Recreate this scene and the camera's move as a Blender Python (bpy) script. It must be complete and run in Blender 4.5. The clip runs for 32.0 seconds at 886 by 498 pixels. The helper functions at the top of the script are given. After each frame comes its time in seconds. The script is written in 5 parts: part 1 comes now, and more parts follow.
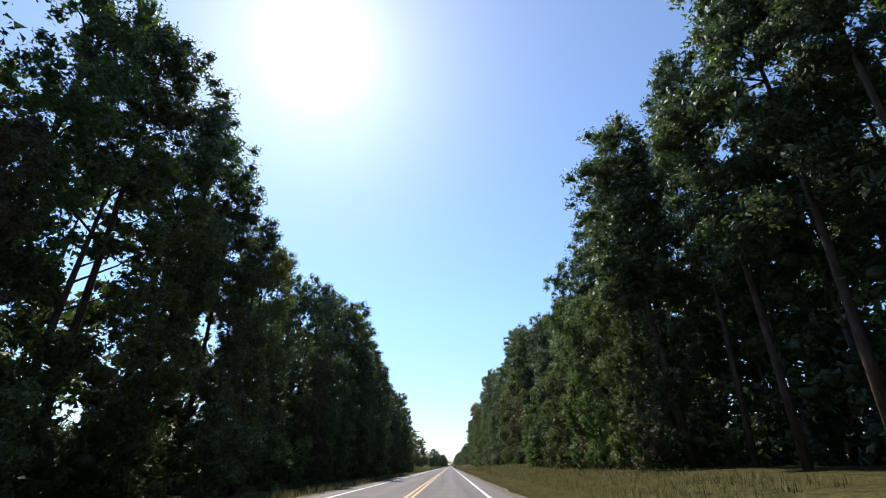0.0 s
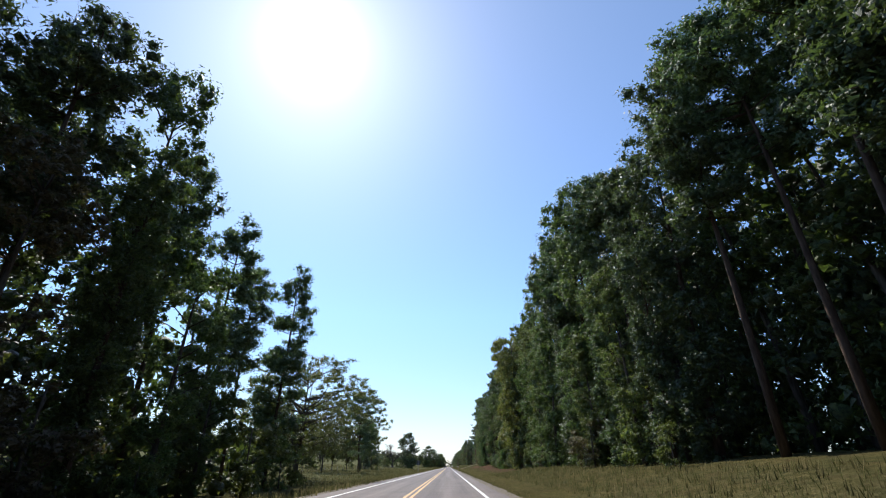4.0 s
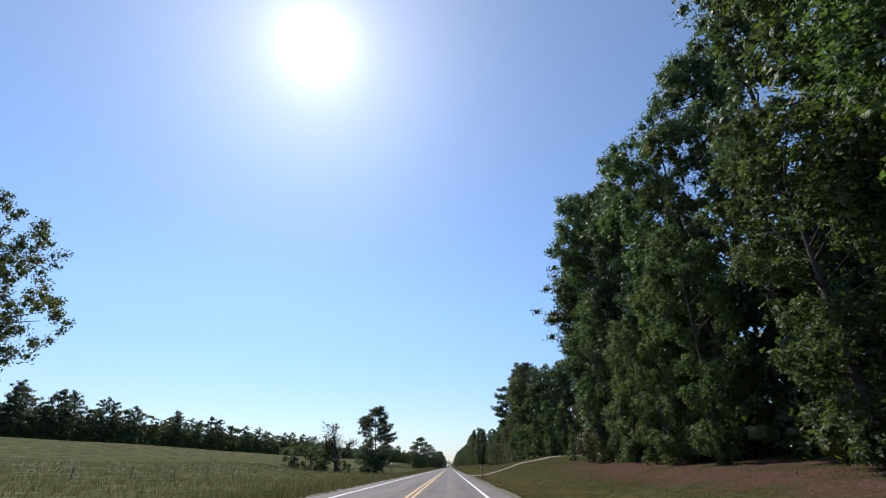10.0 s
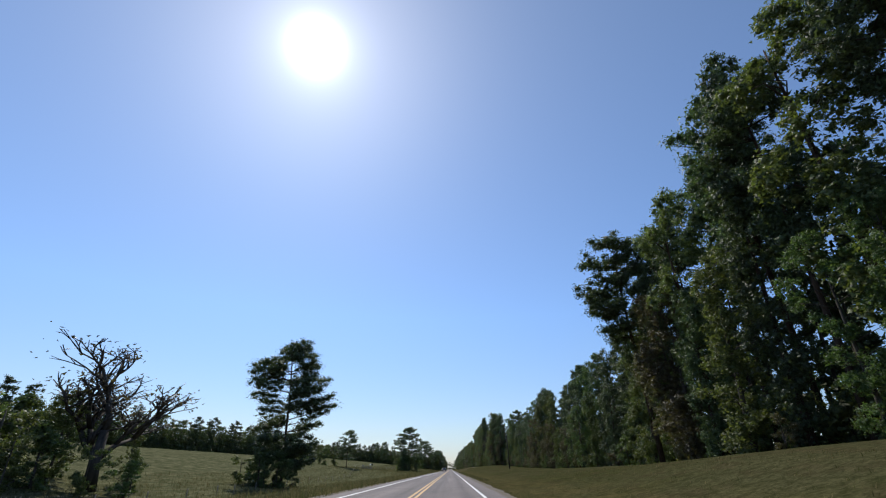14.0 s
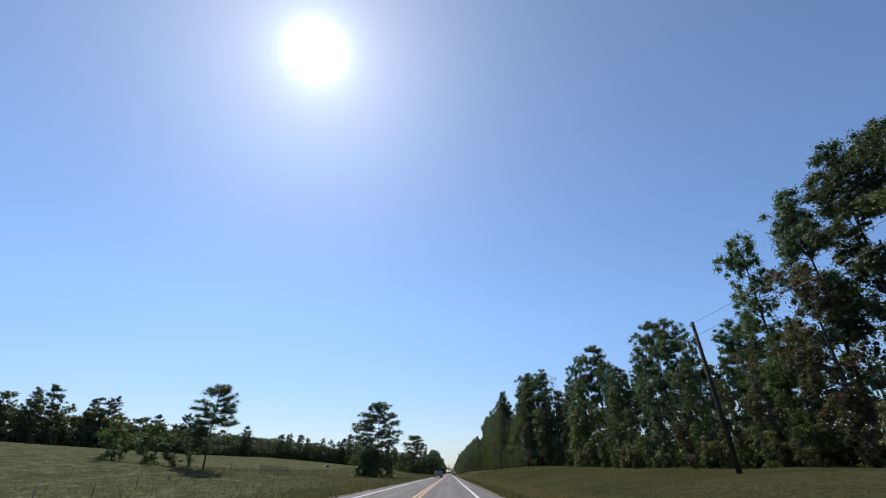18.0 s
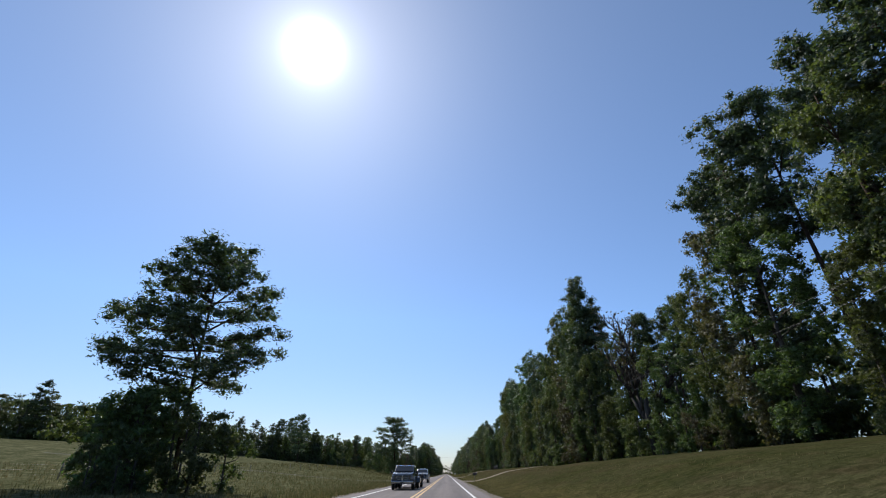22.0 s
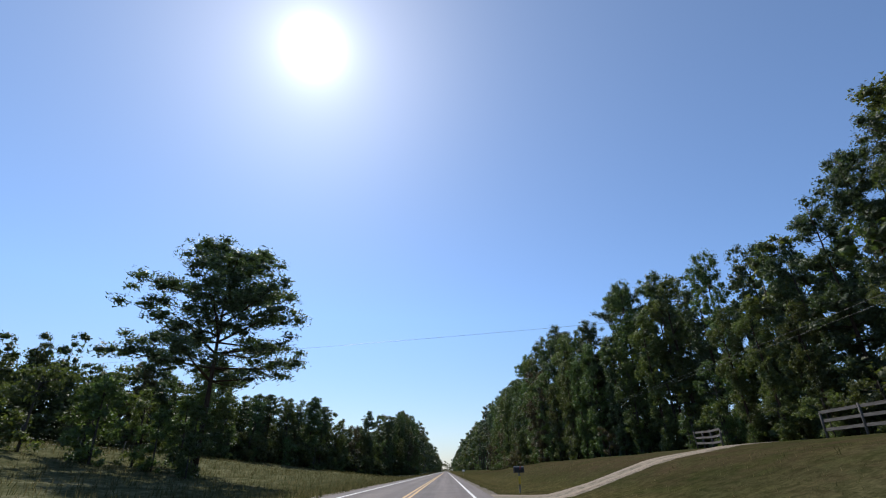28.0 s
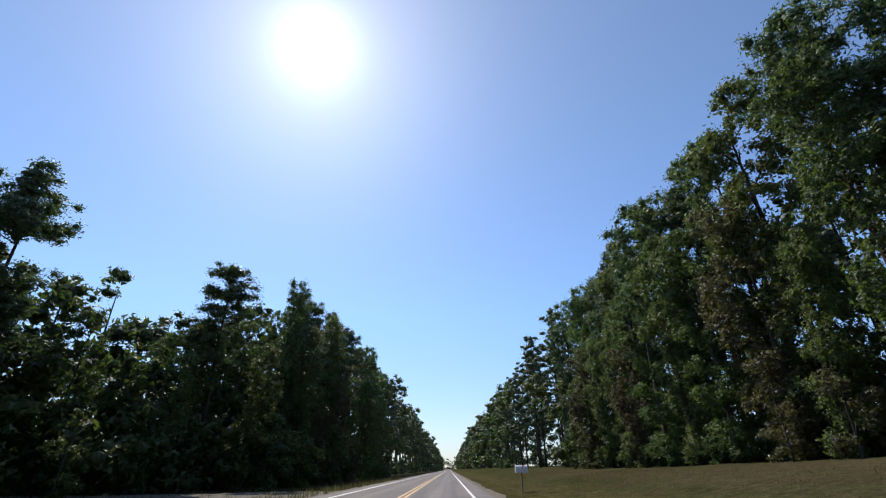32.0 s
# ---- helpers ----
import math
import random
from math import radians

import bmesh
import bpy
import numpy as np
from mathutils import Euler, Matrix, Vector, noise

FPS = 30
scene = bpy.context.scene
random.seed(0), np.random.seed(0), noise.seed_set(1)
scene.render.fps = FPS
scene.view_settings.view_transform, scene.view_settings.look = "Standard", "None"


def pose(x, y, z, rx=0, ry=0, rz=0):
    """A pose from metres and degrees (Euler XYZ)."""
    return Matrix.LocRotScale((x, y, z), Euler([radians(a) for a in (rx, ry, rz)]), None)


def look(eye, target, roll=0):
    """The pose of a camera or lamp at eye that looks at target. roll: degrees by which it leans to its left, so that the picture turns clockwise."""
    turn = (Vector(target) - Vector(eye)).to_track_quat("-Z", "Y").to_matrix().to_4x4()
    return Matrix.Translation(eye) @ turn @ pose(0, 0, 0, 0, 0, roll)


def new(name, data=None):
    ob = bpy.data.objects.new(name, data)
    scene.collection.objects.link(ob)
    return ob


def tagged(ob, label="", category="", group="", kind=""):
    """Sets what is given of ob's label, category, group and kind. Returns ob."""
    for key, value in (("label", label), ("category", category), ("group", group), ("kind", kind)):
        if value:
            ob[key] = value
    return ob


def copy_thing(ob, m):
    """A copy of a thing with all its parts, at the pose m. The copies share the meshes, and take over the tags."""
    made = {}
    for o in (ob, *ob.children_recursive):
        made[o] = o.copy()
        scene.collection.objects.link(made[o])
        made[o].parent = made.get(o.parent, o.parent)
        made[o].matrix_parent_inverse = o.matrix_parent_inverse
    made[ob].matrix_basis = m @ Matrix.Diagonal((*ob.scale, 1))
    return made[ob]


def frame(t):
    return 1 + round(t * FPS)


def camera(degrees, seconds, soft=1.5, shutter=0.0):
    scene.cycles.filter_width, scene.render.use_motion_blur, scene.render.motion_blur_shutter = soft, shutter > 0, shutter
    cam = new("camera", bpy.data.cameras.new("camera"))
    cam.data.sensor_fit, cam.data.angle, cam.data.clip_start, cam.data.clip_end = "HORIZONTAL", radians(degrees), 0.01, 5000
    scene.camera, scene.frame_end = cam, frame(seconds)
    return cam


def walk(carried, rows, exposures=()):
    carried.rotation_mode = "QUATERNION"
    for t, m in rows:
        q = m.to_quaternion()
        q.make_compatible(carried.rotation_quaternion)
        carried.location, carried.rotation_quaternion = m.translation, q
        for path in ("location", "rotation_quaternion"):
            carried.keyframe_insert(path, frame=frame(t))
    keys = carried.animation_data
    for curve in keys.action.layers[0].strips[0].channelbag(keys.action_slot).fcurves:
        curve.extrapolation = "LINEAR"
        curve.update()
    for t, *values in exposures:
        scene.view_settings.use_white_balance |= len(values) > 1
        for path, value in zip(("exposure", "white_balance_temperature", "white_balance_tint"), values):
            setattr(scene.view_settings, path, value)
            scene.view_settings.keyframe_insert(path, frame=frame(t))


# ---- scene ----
# ---------------------------------------------------------------- camera
# A straight country road along +y; x = 0 is the driving line, z = 0 the asphalt.
cam = camera(90.0, 32.0, soft=1.15, shutter=0.0)
SPEED = 29.0
F = 784.0 / math.tan(radians(45.0))
# seconds, sideways place, vanishing point of the road
LINE = [(0, 0.0, 797, 825), (4, 0.0, 794, 826), (7, 0.0, 790, 826), (9, 0.0, 795, 826), (13, 0.0, 798, 828),
        (15, 0.05, 797, 833), (18, 0.1, 796, 838), (20, 0.1, 796, 840), (22, 0.1, 791, 839), (24, 0.1, 788, 837),
        (26, 0.15, 789, 835), (29, 0.3, 791, 833), (32, 0.5, 795, 831)]
rows = []
for k in range(0, 65):
    t = k * 0.5
    cx, vx, vy = (float(np.interp(t, [r[0] for r in LINE], [r[j] for r in LINE])) for j in (1, 2, 3))
    tilt = math.atan((vy - 441) / F)
    turn = math.degrees(math.atan((vx - 784) / F * math.cos(tilt)))
    rows.append((t, pose(cx, SPEED * t, 1.25, 90 + math.degrees(tilt), 0, turn)))
walk(cam, rows, exposures=[(0.0, 0.62), (3.0, 0.62), (4.5, 0.52), (9.0, 0.33), (13.0, 0.02), (24.0, 0.03), (29.0, 0.15), (32.0, 0.25)])

# ---------------------------------------------------------------- light
SUN_EL, SUN_AZ = radians(48.7), radians(-23.3)
SUN_DIR = Vector((math.sin(SUN_AZ) * math.cos(SUN_EL), math.cos(SUN_AZ) * math.cos(SUN_EL), math.sin(SUN_EL)))
world = bpy.data.worlds.new("sky")
scene.world = world
world.use_nodes = True
wn, wl = world.node_tree.nodes, world.node_tree.links
wn.clear()
sky = wn.new("ShaderNodeTexSky")
sky.sky_type, sky.sun_disc = "NISHITA", False
sky.sun_elevation, sky.sun_rotation = SUN_EL, SUN_AZ
sky.air_density, sky.dust_density, sky.ozone_density = 1.0, 0.25, 1.2
bg = wn.new("ShaderNodeBackground")
bg.inputs["Strength"].default_value = 0.13
tone = wn.new("ShaderNodeMix")
tone.data_type, tone.blend_type = "RGBA", "MULTIPLY"
tone.inputs[0].default_value = 1.0
# a slightly hazy lower sky under a deeper blue
upward = wn.new("ShaderNodeSeparateXYZ")
haze = wn.new("ShaderNodeValToRGB")
haze.color_ramp.elements.new(0.07)
haze.color_ramp.elements.new(0.3)
for e, c in zip(haze.color_ramp.elements, [(0.50, 0.565, 0.77, 1), (0.61, 0.67, 0.81, 1), (0.745, 0.90, 1.11, 1), (0.96, 0.985, 1.02, 1)]):
    e.color = c
wtc = wn.new("ShaderNodeTexCoord")
wl.new(wtc.outputs["Generated"], upward.inputs[0])
wl.new(upward.outputs["Z"], haze.inputs[0])
wl.new(haze.outputs[0], tone.inputs[7])
wl.new(sky.outputs[0], tone.inputs[6])
wl.new(tone.outputs[2], bg.inputs["Color"])
# the blinding patch of sky round the sun
tc = wn.new("ShaderNodeTexCoord")
dot = wn.new("ShaderNodeVectorMath")
dot.operation = "DOT_PRODUCT"
dot.inputs[1].default_value = SUN_DIR
wl.new(tc.outputs["Generated"], dot.inputs[0])
glow = None
for power, gain in ((2000.0, 5.0), (320.0, 0.42), (30.0, 0.09), (4.0, 0.04)):
    clampn = wn.new("ShaderNodeMath")
    clampn.operation = "MAXIMUM"
    clampn.inputs[1].default_value = 0.0
    wl.new(dot.outputs["Value"], clampn.inputs[0])
    pw = wn.new("ShaderNodeMath")
    pw.operation = "POWER"
    pw.inputs[1].default_value = power
    wl.new(clampn.outputs[0], pw.inputs[0])
    ml = wn.new("ShaderNodeMath")
    ml.operation = "MULTIPLY"
    ml.inputs[1].default_value = gain
    wl.new(pw.outputs[0], ml.inputs[0])
    if glow is None:
        glow = ml
    else:
        ad = wn.new("ShaderNodeMath")
        wl.new(glow.outputs[0], ad.inputs[0])
        wl.new(ml.outputs[0], ad.inputs[1])
        glow = ad
bg2 = wn.new("ShaderNodeBackground")
bg2.inputs["Color"].default_value = (0.93, 0.98, 1.0, 1)
wl.new(glow.outputs[0], bg2.inputs["Strength"])
adds = wn.new("ShaderNodeAddShader")
wl.new(bg.outputs[0], adds.inputs[0])
wl.new(bg2.outputs[0], adds.inputs[1])
wout = wn.new("ShaderNodeOutputWorld")
wl.new(adds.outputs[0], wout.inputs["Surface"])
sun = new("sun", bpy.data.lights.new("sun", "SUN"))
sun.data.energy, sun.data.angle, sun.data.color = 4.0, radians(0.53), (1.0, 0.95, 0.87)
sun.matrix_world = look(SUN_DIR * 100, (0, 0, 0))


# ---------------------------------------------------------------- materials
def material(name):
    m = bpy.data.materials.new(name)
    m.use_nodes = True
    return m, m.node_tree.nodes, m.node_tree.links, m.node_tree.nodes["Principled BSDF"]


def ramp(nodes, stops):
    r = nodes.new("ShaderNodeValToRGB")
    while len(r.color_ramp.elements) < len(stops):
        r.color_ramp.elements.new(0.5)
    for e, (p, c) in zip(r.color_ramp.elements, stops):
        e.position, e.color = p, (*c, 1)
    return r


def noise_node(nodes, links, scale, detail=4.0, coords="Object", stretch=None, rough=0.55):
    n = nodes.new("ShaderNodeTexNoise")
    n.inputs["Scale"].default_value, n.inputs["Detail"].default_value = scale, detail
    n.inputs["Roughness"].default_value = rough
    c = nodes.new("ShaderNodeTexCoord")
    if stretch:
        mp = nodes.new("ShaderNodeMapping")
        mp.inputs["Scale"].default_value = stretch
        links.new(c.outputs[coords], mp.inputs[0])
        links.new(mp.outputs[0], n.inputs["Vector"])
    else:
        links.new(c.outputs[coords], n.inputs["Vector"])
    return n


def mix_color(nodes, links, fac, a, b, blend="MIX"):
    m = nodes.new("ShaderNodeMix")
    m.data_type, m.blend_type = "RGBA", blend
    for value, socket in ((fac, m.inputs[0]), (a, m.inputs[6]), (b, m.inputs[7])):
        if hasattr(value, "links"):
            links.new(value, socket)
        elif isinstance(value, tuple):
            socket.default_value = (*value, 1)
        else:
            socket.default_value = value
    return m.outputs[2]


def bump(nodes, links, bsdf, height, strength, distance):
    b = nodes.new("ShaderNodeBump")
    b.inputs["Strength"].default_value, b.inputs["Distance"].default_value = strength, distance
    links.new(height, b.inputs["Height"])
    links.new(b.outputs[0], bsdf.inputs["Normal"])


def leaf_material(name, dark, mid, light, through_light=0.34, rough=0.46):
    m, n, l, p = material(name)
    geo, info = n.new("ShaderNodeNewGeometry"), n.new("ShaderNodeObjectInfo")
    r = ramp(n, [(0.0, tuple(0.35 * a + 0.65 * b for a, b in zip(dark, mid))), (0.55, mid), (1.0, tuple(0.5 * a + 0.5 * b for a, b in zip(light, mid)))])
    l.new(geo.outputs["Random Per Island"], r.inputs[0])
    hsv = n.new("ShaderNodeHueSaturation")
    hue = n.new("ShaderNodeMapRange")
    hue.inputs[3].default_value, hue.inputs[4].default_value = 0.478, 0.515
    val = n.new("ShaderNodeMapRange")
    val.inputs[3].default_value, val.inputs[4].default_value = 0.75, 1.3
    l.new(info.outputs["Random"], hue.inputs[0])
    l.new(info.outputs["Random"], val.inputs[0])
    l.new(hue.outputs[0], hsv.inputs["Hue"])
    l.new(val.outputs[0], hsv.inputs["Value"])
    big = noise_node(n, l, 0.45, 2.0)
    patch = mix_color(n, l, big.outputs["Fac"], r.outputs[0], (0.5, 0.5, 0.5), "OVERLAY")
    sprig = noise_node(n, l, 5.5, 4.0, rough=0.7)
    fleck = ramp(n, [(0.34, (0.5, 0.5, 0.5)), (0.52, (1.0, 1.0, 1.0)), (0.68, (1.5, 1.5, 1.4))])
    l.new(sprig.outputs["Fac"], fleck.inputs[0])
    flecked = mix_color(n, l, 1.0, patch, fleck.outputs[0], "MULTIPLY")
    l.new(flecked, hsv.inputs["Color"])
    l.new(hsv.outputs[0], p.inputs["Base Color"])
    p.inputs["Roughness"].default_value = rough
    p.inputs["Specular IOR Level"].default_value = 0.42
    bump(n, l, p, sprig.outputs["Fac"], 0.8, 0.12)
    tr = n.new("ShaderNodeBsdfTranslucent")
    warm = mix_color(n, l, 1.0, hsv.outputs[0], (0.9, 1.0, 0.4), "MULTIPLY")
    l.new(warm, tr.inputs["Color"])
    mx = n.new("ShaderNodeMixShader")
    mx.inputs[0].default_value = through_light
    l.new(p.outputs[0], mx.inputs[1])
    l.new(tr.outputs[0], mx.inputs[2])
    l.new(mx.outputs[0], n["Material Output"].inputs["Surface"])
    return m


LEAF_GREEN = leaf_material("broadleaf_green", (0.058, 0.087, 0.040), (0.108, 0.157, 0.063), (0.221, 0.281, 0.116), 0.46)
LEAF_OLIVE = leaf_material("broadleaf_olive", (0.076, 0.097, 0.041), (0.133, 0.160, 0.063), (0.263, 0.272, 0.116), 0.46)
LEAF_AUTUMN = leaf_material("leaves_turning", (0.085, 0.096, 0.036), (0.155, 0.162, 0.062), (0.270, 0.245, 0.098), 0.55)
LEAF_RUSSET = leaf_material("leaves_turning_russet", (0.078, 0.072, 0.042), (0.128, 0.110, 0.066), (0.205, 0.170, 0.105), 0.42)
LEAF_PINE = leaf_material("pine_needles", (0.055, 0.081, 0.047), (0.092, 0.130, 0.071), (0.184, 0.238, 0.122), 0.4, 0.44)
LEAF_OAK = leaf_material("oak_leaves", (0.066, 0.078, 0.031), (0.114, 0.126, 0.050), (0.198, 0.198, 0.086), 0.48)
LEAF_DRY = leaf_material("sparse_dry_leaves", (0.08, 0.07, 0.04), (0.13, 0.11, 0.06), (0.2, 0.16, 0.08))


def bark_material(name, low, high):
    m, n, l, p = material(name)
    a = noise_node(n, l, 2.2, 6.0, stretch=(3.5, 3.5, 0.6))
    r = ramp(n, [(0.3, low), (0.7, high)])
    l.new(a.outputs["Fac"], r.inputs[0])
    l.new(r.outputs[0], p.inputs["Base Color"])
    p.inputs["Roughness"].default_value = 0.95
    p.inputs["Specular IOR Level"].default_value = 0.1
    bump(n, l, p, a.outputs["Fac"], 0.8, 0.03)
    return m


BARK_PINE = bark_material("pine_bark", (0.035, 0.024, 0.018), (0.11, 0.075, 0.055))
BARK_GREY = bark_material("grey_bark", (0.04, 0.034, 0.028), (0.13, 0.112, 0.095))
BARK_DEAD = bark_material("weathered_wood", (0.04, 0.034, 0.03), (0.11, 0.095, 0.08))


def ground_material():
    m, n, l, p = material("roadside_grass")
    big = noise_node(n, l, 0.06, 6.0, rough=0.65)
    mid = noise_node(n, l, 0.45, 7.0, stretch=(1.6, 0.7, 1), rough=0.68)
    fine = noise_node(n, l, 9.0, 5.0)
    green = ramp(n, [(0.3, (0.028, 0.035, 0.013)), (0.55, (0.050, 0.053, 0.019)), (0.75, (0.088, 0.078, 0.033))])
    l.new(mid.outputs["Fac"], green.inputs[0])
    straw = ramp(n, [(0.35, (0.048, 0.049, 0.022)), (0.7, (0.094, 0.086, 0.042))])
    l.new(fine.outputs["Fac"], straw.inputs[0])
    fac = ramp(n, [(0.36, (0, 0, 0)), (0.58, (1, 1, 1))])
    l.new(big.outputs["Fac"], fac.inputs[0])
    grass = mix_color(n, l, fac.outputs[0], green.outputs[0], straw.outputs[0])
    meadow = ramp(n, [(0.3, (0.055, 0.058, 0.028)), (0.5, (0.110, 0.110, 0.058)), (0.7, (0.205, 0.190, 0.112))])
    l.new(mid.outputs["Fac"], meadow.inputs[0])
    # bare red clay on the cut bank
    co = n.new("ShaderNodeTexCoord")
    sep = n.new("ShaderNodeSeparateXYZ")
    l.new(co.outputs["Object"], sep.inputs[0])

    def band(socket, lo, hi, soft):
        mr = n.new("ShaderNodeMapRange")
        mr.interpolation_type = "SMOOTHSTEP"
        mr.inputs[1].default_value, mr.inputs[2].default_value = lo - soft, lo + soft
        l.new(socket, mr.inputs[0])
        mr2 = n.new("ShaderNodeMapRange")
        mr2.interpolation_type = "SMOOTHSTEP"
        mr2.inputs[1].default_value, mr2.inputs[2].default_value = hi + soft, hi - soft
        l.new(socket, mr2.inputs[0])
        mu = n.new("ShaderNodeMath")
        mu.operation = "MULTIPLY"
        l.new(mr.outputs[0], mu.inputs[0])
        l.new(mr2.outputs[0], mu.inputs[1])
        return mu.outputs[0]

    bx, by = band(sep.outputs["X"], 9.4, 15.5, 1.5), band(sep.outputs["Y"], 200.0, 338.0, 14.0)
    both = n.new("ShaderNodeMath")
    both.operation = "MULTIPLY"
    l.new(bx, both.inputs[0])
    l.new(by, both.inputs[1])
    worn = n.new("ShaderNodeMath")
    worn.operation = "MULTIPLY"
    l.new(band(sep.outputs["X"], 9.8, 16.2, 2.2), worn.inputs[0])
    l.new(band(sep.outputs["Y"], 690.0, 1000.0, 20.0), worn.inputs[1])
    either = n.new("ShaderNodeMath")
    either.operation = "MULTIPLY_ADD"
    either.inputs[1].default_value = 0.32
    l.new(worn.outputs[0], either.inputs[0])
    l.new(both.outputs[0], either.inputs[2])
    both = either
    clay_fac = n.new("ShaderNodeMath")
    clay_fac.operation = "MULTIPLY"
    torn = ramp(n, [(0.36, (0.1, 0.1, 0.1)), (0.55, (1, 1, 1))])
    l.new(noise_node(n, l, 0.35, 5.0).outputs["Fac"], torn.inputs[0])
    l.new(both.outputs[0], clay_fac.inputs[0])
    l.new(torn.outputs[0], clay_fac.inputs[1])
    clay = ramp(n, [(0.3, (0.056, 0.033, 0.024)), (0.7, (0.120, 0.070, 0.051))])
    l.new(fine.outputs["Fac"], clay.inputs[0])
    field = n.new("ShaderNodeMapRange")
    field.interpolation_type = "SMOOTHSTEP"
    field.inputs[1].default_value, field.inputs[2].default_value = -8.0, -20.5
    l.new(sep.outputs["X"], field.inputs[0])
    hay = ramp(n, [(0.3, (0.060, 0.052, 0.021)), (0.7, (0.150, 0.118, 0.052))])
    l.new(fine.outputs["Fac"], hay.inputs[0])
    hay_fac = n.new("ShaderNodeMath")
    hay_fac.operation = "MULTIPLY"
    patchy = ramp(n, [(0.35, (0.15, 0.15, 0.15)), (0.6, (0.9, 0.9, 0.9))])
    l.new(mid.outputs["Fac"], patchy.inputs[0])
    l.new(band(sep.outputs["Y"], -100.0, 168.0, 25.0), hay_fac.inputs[0])
    l.new(patchy.outputs[0], hay_fac.inputs[1])
    near = n.new("ShaderNodeMath")
    near.operation = "MULTIPLY"
    l.new(band(sep.outputs["X"], 3.0, 8.0, 1.6), near.inputs[0])
    l.new(patchy.outputs[0], near.inputs[1])
    most = n.new("ShaderNodeMath")
    most.operation = "MAXIMUM"
    l.new(hay_fac.outputs[0], most.inputs[0])
    l.new(near.outputs[0], most.inputs[1])
    half = n.new("ShaderNodeMath")
    half.operation = "MULTIPLY"
    half.inputs[1].default_value = 0.8
    l.new(most.outputs[0], half.inputs[0])
    grass = mix_color(n, l, half.outputs[0], grass, hay.outputs[0])
    thatch = ramp(n, [(0.47, (0, 0, 0)), (0.66, (0.62, 0.62, 0.62))])
    l.new(noise_node(n, l, 0.8, 8.0, stretch=(1.0, 0.45, 1), rough=0.72).outputs["Fac"], thatch.inputs[0])
    grass = mix_color(n, l, thatch.outputs[0], grass, (0.066, 0.050, 0.027))
    grass = mix_color(n, l, field.outputs[0], grass, meadow.outputs[0])
    tuft = ramp(n, [(0.42, (0.62, 0.66, 0.6)), (0.56, (1.0, 1.0, 1.0)), (0.7, (1.12, 1.1, 1.05))])
    l.new(noise_node(n, l, 2.6, 6.0, rough=0.7).outputs["Fac"], tuft.inputs[0])
    grass = mix_color(n, l, 1.0, grass, tuft.outputs[0], "MULTIPLY")
    col = mix_color(n, l, clay_fac.outputs[0], grass, clay.outputs[0])
    l.new(col, p.inputs["Base Color"])
    p.inputs["Roughness"].default_value = 1.0
    p.inputs["Specular IOR Level"].default_value = 0.0
    bump(n, l, p, fine.outputs["Fac"], 0.7, 0.12)
    return m


GROUND = ground_material()


def asphalt_material():
    m, n, l, p = material("worn_chipseal_asphalt")
    grain = noise_node(n, l, 60.0, 3.0)
    streak = noise_node(n, l, 1.1, 5.0, stretch=(1.6, 0.03, 1))
    patch = noise_node(n, l, 0.4, 4.0)
    base = ramp(n, [(0.3, (0.104, 0.087, 0.082)), (0.7, (0.170, 0.144, 0.136))])
    l.new(streak.outputs["Fac"], base.inputs[0])
    g = ramp(n, [(0.25, (0.75, 0.75, 0.75)), (0.75, (1.2, 1.2, 1.2))])
    l.new(grain.outputs["Fac"], g.inputs[0])
    col = mix_color(n, l, 1.0, base.outputs[0], g.outputs[0], "MULTIPLY")
    pr = ramp(n, [(0.35, (0.85, 0.85, 0.85)), (0.65, (1.1, 1.08, 1.05))])
    l.new(patch.outputs["Fac"], pr.inputs[0])
    col = mix_color(n, l, 1.0, col, pr.outputs[0], "MULTIPLY")
    # wheel paths rubbed dark in both lanes, paler chippings between them
    co, sep = n.new("ShaderNodeTexCoord"), n.new("ShaderNodeSeparateXYZ")
    l.new(co.outputs["Object"], sep.inputs[0])
    wander = n.new("ShaderNodeMath")
    wander.operation = "MULTIPLY_ADD"
    wander.inputs[1].default_value = 0.5
    l.new(streak.outputs["Fac"], wander.inputs[0])
    l.new(sep.outputs["X"], wander.inputs[2])
    across = n.new("ShaderNodeMapRange")
    across.inputs[1].default_value, across.inputs[2].default_value = -6.1, 3.0
    l.new(wander.outputs[0], across.inputs[0])
    worn = ramp(n, [((x + 6.1) / 9.1, (v, v * 0.97, v * 0.95)) for x, v in
                    ((-5.3, 1.0), (-4.4, 0.78), (-3.5, 1.04), (-2.6, 0.78), (-1.6, 0.98), (-0.6, 0.8), (0.25, 1.1), (1.1, 0.8), (2.0, 1.0))])
    l.new(across.outputs[0], worn.inputs[0])
    col = mix_color(n, l, 1.0, col, worn.outputs[0], "MULTIPLY")
    l.new(col, p.inputs["Base Color"])
    p.inputs["Roughness"].default_value = 0.75
    p.inputs["Specular IOR Level"].default_value = 0.25
    bump(n, l, p, grain.outputs["Fac"], 0.6, 0.01)
    return m


ASPHALT = asphalt_material()


def plain_material(name, low, high, scale=4.0, rough=0.6, metal=0.0, relief=0.15, stretch=None):
    m, n, l, p = material(name)
    a = noise_node(n, l, scale, 6.0, stretch=stretch)
    r = ramp(n, [(0.3, low), (0.7, high)])
    l.new(a.outputs["Fac"], r.inputs[0])
    l.new(r.outputs[0], p.inputs["Base Color"])
    p.inputs["Roughness"].default_value, p.inputs["Metallic"].default_value = rough, metal
    bump(n, l, p, a.outputs["Fac"], relief, 0.01)
    return m


